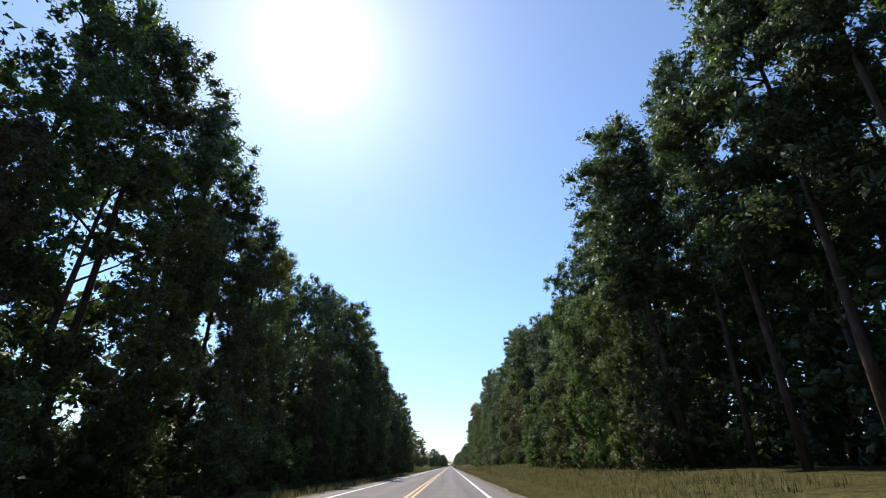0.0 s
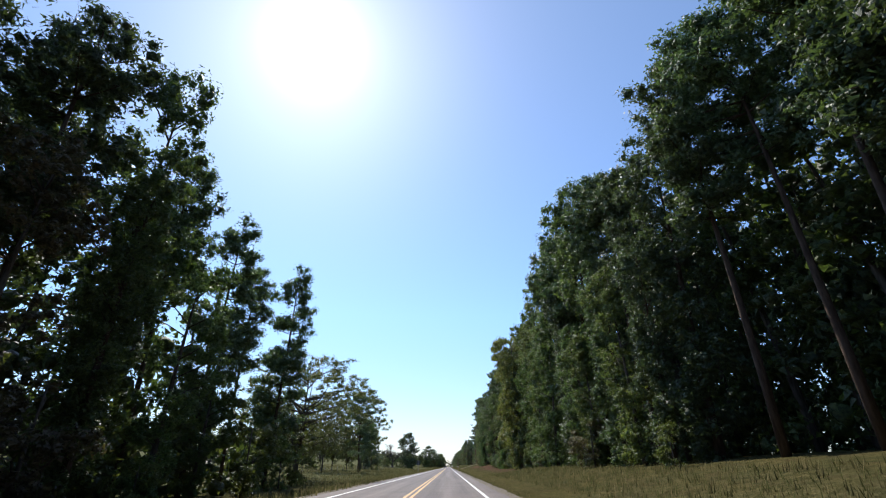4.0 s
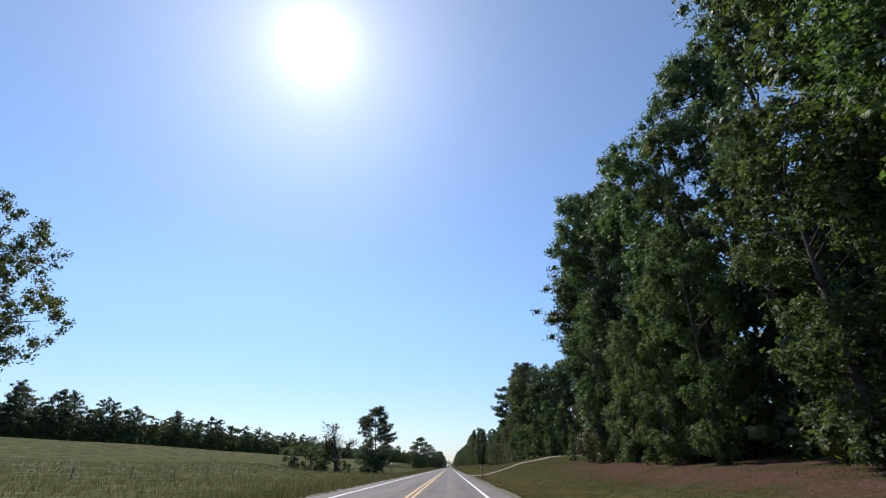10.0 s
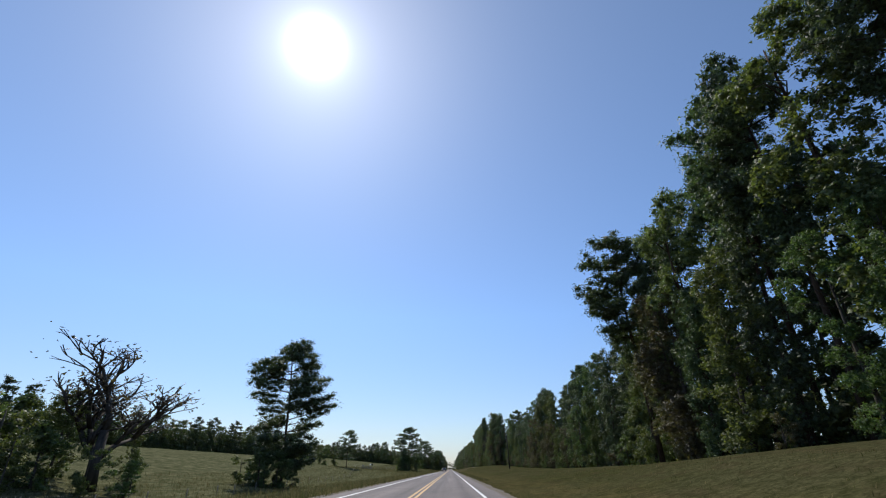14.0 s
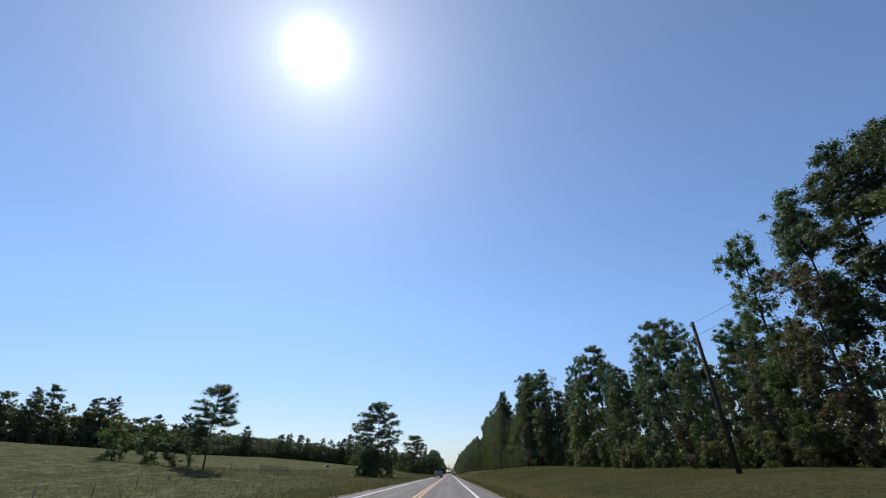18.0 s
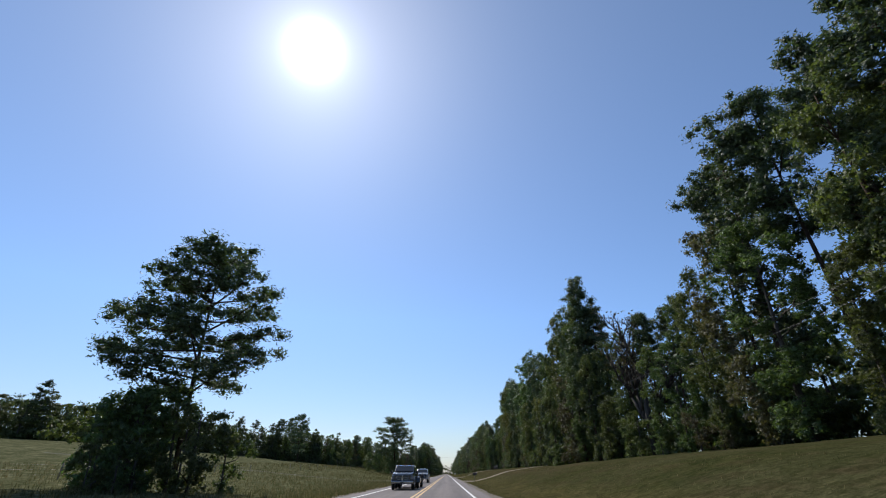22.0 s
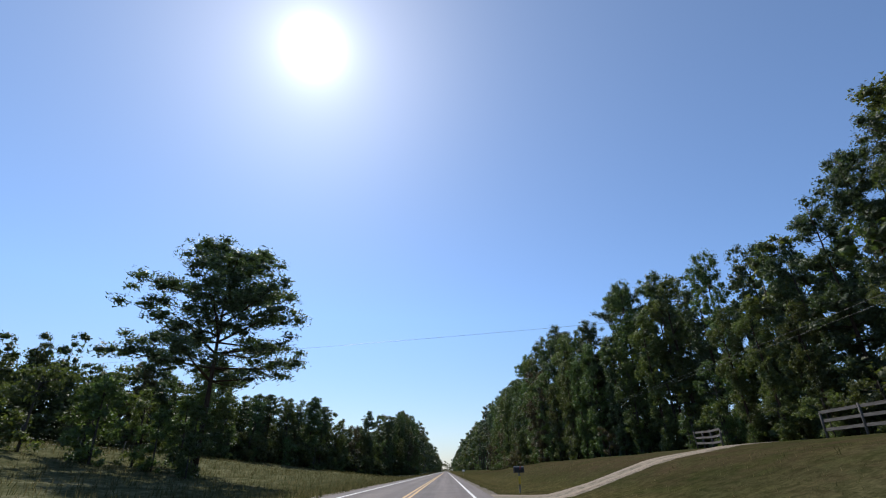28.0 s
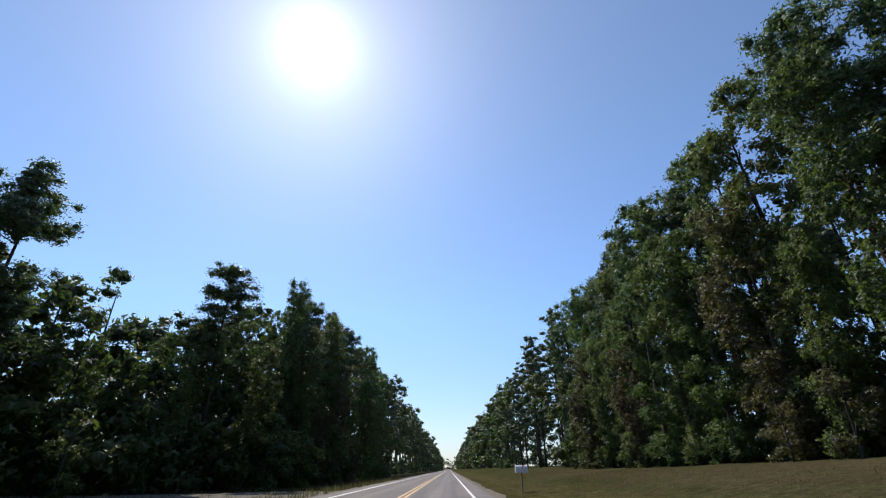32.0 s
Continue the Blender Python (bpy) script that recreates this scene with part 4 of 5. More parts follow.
lone_trees([
    ("pine3", -14.5, 155, 18.5, 40), ("leaf2", -16.5, 156, 9, 70), ("shrub0", -12.6, 153, 3.6, 0), ("shrub1", -13.2, 158, 3.2, 60),
])
lone_trees([
    ("oak0", -15.5, 166, 12.5, 80), ("shrub1", -14.0, 163, 2.6, 50), ("oak1", -19.5, 176, 9.5, 10), ("oak1", -22, 186, 9.5, 200),
])
lone_trees([
    ("leaf3", 13.6, 207, 25.5, 10), ("leaf3", 14.4, 213, 27.0, 350), ("leaf3", 15.2, 218.5, 28.0, 20),
])
lone_trees([
    ("oak0", -24.7, 212, 14.5, 150), ("fieldpine0", -18.7, 218, 16.2, 200), ("oak0", -25.8, 259.5, 22.0, 20), ("oak1", -33, 255, 13, 90), ("oak1", -30.5, 264, 11.5, 200), ("oak1", -34.9, 250, 11.1, 300),
    ("oak1", -44.3, 258, 9.4, 120), ("cedar", -29.3, 303, 17.5, 0), ("leaf0", -32.4, 298, 6.8, 0), ("leaf2", -36.6, 301, 8.1, 90),
    ("shrub1", -28.4, 302, 3.0, 0), ("oak1", -36.5, 321, 18.8, 60), ("oak1", -84.0, 352, 16.0, 10),
])
lone_trees([
    ("shrub0", -41.5, 455, 6.2, 20), ("shrub1", -44.0, 452, 7.4, 110), ("shrub0", -47.5, 457, 8.2, 200), ("shrub1", -50.5, 453, 7.0, 300),
    ("shrub1", -37.0, 456, 4.6, 60), ("shrub0", -34.5, 459, 3.4, 140), ("shrub0", -53.5, 459, 7.8, 80), ("shrub1", -40.0, 450, 5.0, 250),
    ("shrub1", -30.0, 493.5, 4.4, 10), ("shrub0", -32.5, 492.5, 5.4, 80), ("shrub1", -34.2, 494.5, 4.6, 150), ("shrub0", -28.5, 495.5, 3.8, 220),
    ("shrub0", -31.2, 494.6, 6.2, 290),
])
lone_trees([
    ("shrub1", -21.0, 677, 5.6, 15), ("shrub0", -24.2, 676.5, 7.6, 75), ("shrub1", -26.2, 678, 7.4, 135),
    ("shrub0", -27.4, 680, 7.8, 195), ("shrub1", -28.4, 677.4, 6.8, 255), ("shrub0", -18.4, 679, 5.2, 315), ("shrub0", -22.6, 678.4, 8.0, 45),
    ("shrub1", -47.0, 605, 5.0, 45), ("shrub0", -51.5, 607, 6.4, 95), ("shrub1", -57.0, 604, 7.0, 165), ("shrub0", -61.0, 608, 6.0, 215),
    ("shrub1", -22.4, 855.5, 3.8, 25), ("shrub0", -25.2, 854.5, 5.0, 85), ("shrub1", -28.0, 856, 6.4, 175), ("shrub0", -30.8, 853, 7.0, 265),
    ("shrub1", -33.5, 850, 6.6, 325), ("shrub0", -26.6, 302.5, 3.2, 30), ("shrub1", -32.0, 301.5, 3.8, 120),
])
lone_trees([
    ("bare", -39.2, 460, 22.8, 70), ("leaf2", -43.5, 459, 9.8, 30), ("leaf0", -46.9, 464, 8.9, 90), ("leaf2", -40.0, 467, 6.8, 200),
    ("shrub0", -36.6, 463, 4.3, 20), ("shrub1", -49.4, 458, 5.1, 20), ("bigoak", -31.0, 497, 26.4, 15), ("shrub0", -29.8, 491, 5.8, 240),
    ("shrub0", -34.9, 496, 6.5, 20), ("shrub0", -32.4, 490, 5.1, 60), ("shrub1", -35.8, 490, 4.3, 60), ("shrub0", -30.7, 488, 3.4, 20),
])
lone_trees([
    ("fieldpine0", -42.6, 607, 14.1, 60), ("leaf0", -49.4, 615, 7.7, 10), ("leaf2", -54.5, 609, 6.8, 100), ("fieldpine1", -23.0, 680, 22.2, 110),
    ("shrub0", -25.1, 677, 7.6, 20), ("shrub0", -22.6, 672, 4.3, 0), ("shrub1", -19.6, 676, 6.4, 90), ("shrub0", -27.0, 676, 6.6, 50),
    ("shrub1", -23.9, 671, 3.4, 200), ("snag", 26.6, 638, 20.4, 0), ("spire", 21.6, 706, 27.5, 0), ("leaf3", 19.4, 779, 15.5, 0), ("leaf3", 20.2, 735, 13.0, 40), ("bare", 22.4, 690, 22.5, 10),
])
lone_trees([
    ("fieldpine1", -23.0, 857.5, 23.6, 250), ("shrub0", -29.0, 852, 6.8, 70), ("shrub0", -26.4, 861, 6.8, 60), ("shrub0", -22.6, 856, 5.8, 80),
    ("shrub0", -21.3, 853, 3.4, 10), ("shrub0", -32.4, 843, 6.8, 150), ("fieldpine0", -56.2, 822, 17.0, 30),
])


# ---------------------------------------------------------------- drives
def ribbon(pts, off, half, lift, ragged, flare_by, name, mat):
    """A strip that lies on the land beside a line of points, with ragged edges."""
    verts, faces = [], []
    for i, (px, py) in enumerate(pts):
        a, b = pts[max(i - 1, 0)], pts[min(i + 1, len(pts) - 1)]
        d = Vector((b[0] - a[0], b[1] - a[1])).normalized()
        flare = 1 + flare_by * max(0.0, 1 - i / 7.0)
        for k in range(-3, 4):
            w = off * flare + half * flare * k / 3 + (ragged * noise.noise((px * 0.9, py * 0.9, k + 5 * off)) if abs(k) == 3 else 0)
            qx, qy = px - d.y * w, py + d.x * w
            verts.append((qx, qy, max(height(qx, qy), -0.055) + (lift if abs(k) < 3 else -0.03)))
        if i:
            o = 7 * i
            faces += [(o - 7 + k, o - 6 + k, o + 1 + k, o + k)[::-1] for k in range(6)]
    return new(name, mesh_of(name, verts, faces, mat, True))


def drive(line, half, label, mat=None, tracks=True):
    """A gravel track that lies on the land along a line."""
    pts = []
    for (xa, ya), (xb, yb) in zip(line, line[1:]):
        n = max(2, int(math.hypot(xb - xa, yb - ya) / 0.8))
        pts += [(xa + (xb - xa) * k / n, ya + (yb - ya) * k / n) for k in range(n)]
    pts.append(line[-1])
    bed = tagged(ribbon(pts, 0.0, half, 0.045, 0.45, 1.2, "gravel_drive", mat or GRAVEL_GRASSY), label, "driveway", kind="structure")
    if tracks:
        for off in (-0.52, 0.52):
            ribbon(pts, off * half, half * 0.3, 0.062, 0.3, 1.2, "wheel_track", GRAVEL).parent = bed


drive([(2.8, 374), (8.5, 374), (15.3, 374.5), (22.2, 374), (34.1, 370), (59.6, 360)], 1.45, "pale gravel drive up to a pipe gate")
drive([(2.8, 738), (6.8, 738), (13.6, 737), (22.2, 735), (38.3, 728), (59.6, 722)], 1.6, "pale gravel drive across the verge")
drive([(2.8, 839), (6.8, 839), (12.8, 840), (22.2, 842), (42.6, 846)], 1.7, "pale gravel drive beside a board fence")
drive([(-6.4, 744), (-10.2, 744), (-18.7, 741), (-34.1, 733), (-63.9, 715)], 0.9, "worn grassy track into the pasture", TRACK, False)
drive([(-6.4, 957), (-10.2, 957), (-18.7, 953), (-29.0, 946)], 2.4, "packed dirt side track by the wood", DIRT, False)


# ---------------------------------------------------------------- roadside things
def mailbox(x, y, mat, label, turn=0.0, tall=1.05, size=1.0):
    """A domed box on a post; its door faces the road."""
    r = root("mailbox", label, "mailbox", "mailboxes along the road")
    bm = bmesh.new()
    box(bm, 0, 0, (tall - 0.2) / 2, 0.1, 0.1, tall + 0.2, 0.008)
    part("post", bm, WOOD_GREY, r, "weathered wooden post")
    bm = bmesh.new()
    w, ln, n = 0.14 * size, 0.52 * size, 10
    ring = [(-w, 0)] + [(-w * math.cos(math.pi * k / n), 0.16 * size + w * math.sin(math.pi * k / n)) for k in range(n + 1)] + [(w, 0)]
    a = [bm.verts.new((-ln / 2, q[0], tall + q[1])) for q in ring]
    b = [bm.verts.new((ln / 2, q[0], tall + q[1])) for q in ring]
    for i in range(len(ring)):
        j = (i + 1) % len(ring)
        bm.faces.new((a[i], a[j], b[j], b[i]))
    bm.faces.new(a[::-1])
    bm.faces.new(b)
    bx = part("box", bm, mat, r)
    bm = bmesh.new()
    d0 = [bm.verts.new((-ln / 2 - 0.012, q[0] * 1.06, tall + q[1] * 1.03 - 0.004)) for q in ring]
    d1 = [bm.verts.new((-ln / 2 + 0.02, q[0] * 1.06, tall + q[1] * 1.03 - 0.004)) for q in ring]
    for i in range(len(ring)):
        j = (i + 1) % len(ring)
        bm.faces.new((d0[i], d0[j], d1[j], d1[i]))
    bm.faces.new(d0[::-1])
    bm.faces.new(d1)
    part("door", bm, mat, bx)
    bm = bmesh.new()
    box(bm, 0.05, -w - 0.012, tall + 0.2 * size, 0.03, 0.012, 0.2, 0.003)
    box(bm, 0.09, -w - 0.012, tall + 0.28 * size, 0.09, 0.012, 0.06, 0.003)
    part("flag", bm, RED, bx, "small red signal flag")
    r.matrix_basis = pose(x, y, height(x, y), 0, 0, turn)
    return r


RED = plain_material("red_painted_metal", (0.35, 0.03, 0.02), (0.5, 0.06, 0.04), 5.0, 0.45)
YELLOW = plain_material("yellow_plastic", (0.6, 0.4, 0.03), (0.75, 0.52, 0.06), 5.0, 0.5)
ORANGE = plain_material("orange_panel", (0.55, 0.14, 0.04), (0.7, 0.22, 0.07), 5.0, 0.5)
OCHRE = plain_material("ochre_plastic", (0.42, 0.2, 0.02), (0.58, 0.3, 0.04), 5.0, 0.6)
grey_box = mailbox(4.65, 361, GALV, "grey metal mailbox with ochre panel on a dark post", 4, 1.12, 0.85)
bm = bmesh.new()
box(bm, 0.0, -0.07, 0.72, 0.2, 0.03, 0.4, 0.012)
part("post_panel", bm, OCHRE, grey_box, "ochre plastic panel on the post")
for bar in (-0.05, 0.06, 0.15):
    bm = bmesh.new()
    box(bm, bar * 0.75, -0.122, 1.19, 0.05, 0.006, 0.08, 0.0)
    part("side_bar", bm, BLACK_METAL, grey_box, "plain dark bar")
mailbox(5.2, 729.5, BLACK_METAL, "black metal mailbox on a wooden post", -3, 1.1, 1.4)
mailbox(5.3, 961, WHITE_METAL, "white metal mailbox on a wooden post", 2, 1.15, 1.5)


def utility_pole(x, y, tall, lean=0.0, arm=False, label="dark creosoted wooden utility pole"):
    r = root("utility_pole", label, "utility pole", "utility poles")
    v, f = tubes([([(0, 0, -0.5), (lean * 0.5, 0, tall / 2), (lean, 0, tall)], 0.17, 0.11)], 12)
    part("pole", mesh_of("pole", v, f, POLE_WOOD, True), None, r)
    for dz in (0.25, 1.1):
        bm = bmesh.new()
        bmesh.ops.create_cone(bm, cap_ends=True, segments=10, radius1=0.06, radius2=0.035, depth=0.16, matrix=pose(lean - 0.18, 0, tall - dz))
        box(bm, lean - 0.1, 0, tall - dz - 0.04, 0.16, 0.04, 0.04)
        part("insulator", bm, GALV, r, "small grey insulator")
    if arm:
        bm = bmesh.new()
        box(bm, lean - 0.2, -0.28, tall - 2.4, 0.42, 0.42, 0.75, 0.1)
        part("transformer", bm, GALV, r, "grey transformer can")
    r.matrix_basis = pose(x, y, height(x, y))
    return r


POLES = [(24.0, 375.7, 12.4, -0.6, False), (17.5, 552, 9.4, -0.5, False), (19.2, 735, 9.0, -0.3, False)]
for q in POLES:
    utility_pole(*q)


def wire(a, b, sag, label, radius=0.011):
    pts = [Vector(a).lerp(Vector(b), k / 24) - Vector((0, 0, sag * (1 - (2 * k / 24 - 1) ** 2))) for k in range(25)]
    v, f = tubes([(pts, radius, radius)], 5)
    return tagged(new("overhead_wire", mesh_of("overhead_wire", v, f, WIRE, True)), label, "cable", "overhead wires")


def pole_head(q, dz):
    return (q[0] + q[3] - 0.18, q[1], height(q[0], q[1]) + q[2] - dz)


for dz in (0.2, 1.05):
    wire(pole_head(POLES[0], dz), pole_head(POLES[1], dz), 2.2, "dark wire slung along the wood")
    wire(pole_head(POLES[1], dz), pole_head(POLES[2], dz), 2.2, "dark wire slung along the wood")
    wire(pole_head(POLES[2], dz), (23, 905, 10.3), 2.0, "dark wire slung along the wood")
wire((-32, 842, 7.2), (24.7, 826.5, 7.5), 0.3, "single thin dark wire across the road", 0.006)


def roadside_sign(x, y):
    r = root("road_sign", "back of a rectangular road sign on one post", "sign")
    bm = bmesh.new()
    box(bm, 0, 0, 1.2, 0.06, 0.04, 2.9, 0.006)
    part("post", bm, GALV, r)
    bm = bmesh.new()
    box(bm, 0, 0.035, 2.15, 0.76, 0.012, 0.95, 0.0)
    panel = part("panel", bm, SIGN_BACK, r, "bare metal sign back, grey darkened for shade")
    for dz in (1.9, 2.4):
        bm = bmesh.new()
        box(bm, 0, -0.028, dz, 0.09, 0.018, 0.03, 0.004)
        part("bracket", bm, GALV, panel)
    r.matrix_basis = pose(x, y, height(x, y), 0, 0, 8)


roadside_sign(-7.0, 229.5)


def delineator(x, y, mat, label):
    r = root("marker_post", label, "marker post")
    bm = bmesh.new()
    box(bm, 0, 0, 0.55, 0.05, 0.03, 1.3, 0.006)
    part("post", bm, GALV, r)
    bm = bmesh.new()
    box(bm, 0, -0.02, 1.08, 0.14, 0.012, 0.3, 0.0)
    part("panel", bm, mat, r, "small coloured marker panel")
    r.matrix_basis = pose(x, y, height(x, y))


dark_box = mailbox(5.2, 846.0, BLACK_METAL, "dark mailbox with yellow panel on its post", 3, 1.2, 1.3)
bm = bmesh.new()
box(bm, 0.0, -0.07, 0.75, 0.16, 0.03, 0.5, 0.012)
part("post_panel", bm, YELLOW, dark_box, "yellow plastic panel on the post")
delineator(24.4, 371.2, ORANGE, "post with small orange panel by the gate")
delineator(23.9, 381.5, WHITE_METAL, "post with small blank white panel by the gate")


def fence(points, gap, tall, wires, name, label, group, post_r=0.055, board=False, mat=None, rail=0.14):
    """Posts along a line, with wires or boards between them."""
    r = root(name, label, "fence")
    mat = mat or WOOD_GREY
    spots = []
    for (xa, ya), (xb, yb) in zip(points, points[1:]):
        n = max(1, round(math.hypot(xb - xa, yb - ya) / gap))
        spots += [(xa + (xb - xa) * k / n, ya + (yb - ya) * k / n) for k in range(n)]
    spots.append(points[-1])
    fr = random.Random(len(spots))
    v, f = tubes([([(0, 0, -0.3), (0.01, 0, tall * 0.5), (0, 0.01, tall)], post_r, post_r * 0.9)], 7)
    pm = mesh_of("post", v, f, mat, True)
    for px, py in spots:
        ob = part("post", pm, None, r)
        ob.matrix_basis = pose(px, py, height(px, py), fr.uniform(-3, 3), fr.uniform(-3, 3), fr.uniform(0, 360)) @ Matrix.Diagonal((1, 1, fr.uniform(0.9, 1.08), 1))
    for k in range(wires):
        z = tall * (0.3 + 0.62 * k / max(1, wires - 1))
        if board:
            for (xa, ya), (xb, yb) in zip(spots, spots[1:]):
                bm = bmesh.new()
                ln = math.hypot(xb - xa, yb - ya)
                box(bm, 0, 0, 0, ln * 0.995, 0.035, rail, 0.005)
                ob = part("rail", bm, mat, r)
                za, zb = height(xa, ya), height(xb, yb)
                ob.matrix_basis = Matrix.Translation(((xa + xb) / 2, (ya + yb) / 2, (za + zb) / 2 + z)) @ Vector((xb - xa, yb - ya, zb - za)).to_track_quat("X", "Z").to_matrix().to_4x4()
        else:
            v, f = tubes([([(px, py, height(px, py) + z) for px, py in spots], 0.004, 0.004)], 4)
            part("wire", mesh_of("wire", v, f, WIRE), None, r)
    return r


fence([(-26.4, 195), (-28.1, 260), (-30.7, 330), (-30.7, 420), (-29.8, 470)], 7.5, 1.25, 3, "wire_fence", "old wooden posts with slack pasture wire", "")
fence([(-29.8, 475), (-31.5, 560), (-37.5, 600), (-39.2, 624)], 7.5, 1.25, 3, "wire_fence", "old wooden posts with slack pasture wire", "")
fence([(-36.6, 634), (-34.1, 690), (-35.8, 728)], 7.5, 1.25, 3, "wire_fence", "old wooden posts with slack pasture wire", "")
fence([(-34.9, 748), (-34.1, 800), (-35.8, 880)], 7.5, 1.25, 3, "wire_fence", "old wooden posts with slack pasture wire", "")
fence([(-39.2, 624), (-37.5, 629), (-36.6, 634)], 2.5, 1.5, 4, "board_gate", "grey timber gate in the pasture fence", "", 0.07, True)
fence([(24.5, 378), (24.6, 386), (26.4, 396)], 4.4, 1.95, 4, "pipe_fence", "dark steel pipe fence beside the drive", "", 0.06, True, POLE_WOOD, 0.06)
fence([(17.9, 812), (18.7, 826), (19.2, 836)], 2.4, 1.3, 3, "board_fence", "weathered grey board fence on the bank", "", 0.06, True, FENCE_WOOD)
fence([(19.6, 846), (20.9, 852)], 2.4, 1.3, 3, "board_fence", "weathered grey board fence on the bank", "", 0.06, True, FENCE_WOOD)


def calf_shelter(x, y):
    """A low white arched shelter, open at one end."""
    r = root("calf_shelter", "low white arched shelter in the grass", "shelter")
    bm = bmesh.new()
    n, w, ln = 12, 1.05, 2.2
    rings = []
    for yy in (0, ln):
        for rad in (w, w - 0.05):
            rings.append([bm.verts.new((rad * math.cos(math.pi * k / n), yy, rad * 0.95 * math.sin(math.pi * k / n))) for k in range(n + 1)])
    for a, b, flip in ((rings[0], rings[2], 0), (rings[1], rings[3], 1), (rings[0], rings[1], 1), (rings[2], rings[3], 0)):
        for k in range(n):
            q = (a[k], a[k + 1], b[k + 1], b[k])
            bm.faces.new(q[::-1] if flip else q)
    part("shell", bm, WHITE_METAL, r)
    bm = bmesh.new()
    box(bm, 0, ln - 0.04, 0.4, 1.5, 0.03, 0.78, 0.01)
    part("back_panel", bm, GALV, r)
    r.matrix_basis = pose(x, y, height(x, y) - 0.03, 0, 0, 25)


calf_shelter(-52, 731)


# ---------------------------------------------------------------- the two pickups and the trailer
def paint_material(name, color, metal=0.3):
    m, n, l, p = material(name)
    dirt = noise_node(n, l, 2.0, 5.0)
    col = mix_color(n, l, dirt.outputs["Fac"], color, tuple(0.75 * c + 0.03 for c in color))
    l.new(col, p.inputs["Base Color"])
    p.inputs["Roughness"].default_value, p.inputs["Metallic"].default_value = 0.22, metal
    p.inputs["Coat Weight"].default_value = 0.8
    return m


CAR_GREY = paint_material("dark_grey_car_paint", (0.025, 0.028, 0.034))
CAR_WHITE = paint_material("silver_white_car_paint", (0.5, 0.49, 0.47), 0.3)
CAR_GLASS = plain_material("tinted_car_glass", (0.012, 0.014, 0.016), (0.02, 0.022, 0.025), 2.0, 0.06, relief=0.0)
RUBBER = plain_material("tyre_rubber", (0.012, 0.012, 0.012), (0.03, 0.029, 0.028), 9.0, 0.85)
CHROME = plain_material("chrome_trim", (0.35, 0.35, 0.36), (0.5, 0.5, 0.51), 3.0, 0.15, 1.0, 0.0)
LAMP_GLASS = plain_material("headlamp_glass", (0.12, 0.12, 0.125), (0.3, 0.3, 0.31), 9.0, 0.1, 0.3, 0.0)
AMBER = plain_material("amber_lens", (0.6, 0.2, 0.02), (0.75, 0.3, 0.04), 4.0, 0.25)


def prism(bm, outline, x0, x1, bevel=0.04, pinch=0.0):
    """A side view (y, z) drawn out from x0 to x1, rounded; pinch narrows it towards its top."""
    z0, z1 = min(q[1] for q in outline), max(q[1] for q in outline)
    mid = (x0 + x1) / 2

    def at(xx, q):
        k = 1 - pinch * (q[1] - z0) / (z1 - z0)
        return (mid + (xx - mid) * k, q[0], q[1])
    a, b = [bm.verts.new(at(x0, q)) for q in outline], [bm.verts.new(at(x1, q)) for q in outline]
    fs = [bm.faces.new((a[i], b[i], b[(i + 1) % len(a)], a[(i + 1) % len(a)])) for i in range(len(a))]
    fs += [bm.faces.new(a), bm.faces.new(b[::-1])]
    bmesh.ops.recalc_face_normals(bm, faces=fs)
    if bevel:
        bmesh.ops.bevel(bm, geom=list({e for f in fs for e in f.edges}), offset=bevel, segments=2, affect="EDGES", profile=0.6)


def wheel(parent, x, y, rad=0.4, width=0.26):
    bm = bmesh.new()
    bmesh.ops.create_cone(bm, cap_ends=True, segments=28, radius1=rad, radius2=rad, depth=width, matrix=pose(x, y, rad, 0, 90, 0))
    bmesh.ops.bevel(bm, geom=[e for e in bm.edges if len(e.link_faces) == 2 and e.calc_face_angle() > 1], offset=0.05, segments=2, affect="EDGES")
    w = part("wheel", bm, RUBBER, parent, "black rubber tyre")
    bm = bmesh.new()
    for k in range(5):
        a = 2 * math.pi * k / 5
        bmesh.ops.create_cube(bm, size=1, matrix=Matrix.Translation((x, y + 0.11 * math.cos(a), rad + 0.11 * math.sin(a))) @ pose(0, 0, 0, math.degrees(a)) @ Matrix.Diagonal((width + 0.02, 0.2, 0.07, 1)))
    bmesh.ops.create_cone(bm, cap_ends=True, segments=20, radius1=0.08, radius2=0.08, depth=width + 0.05, matrix=pose(x, y, rad, 0, 90, 0))
    part("rim", bm, GALV, w, "grey alloy rim")


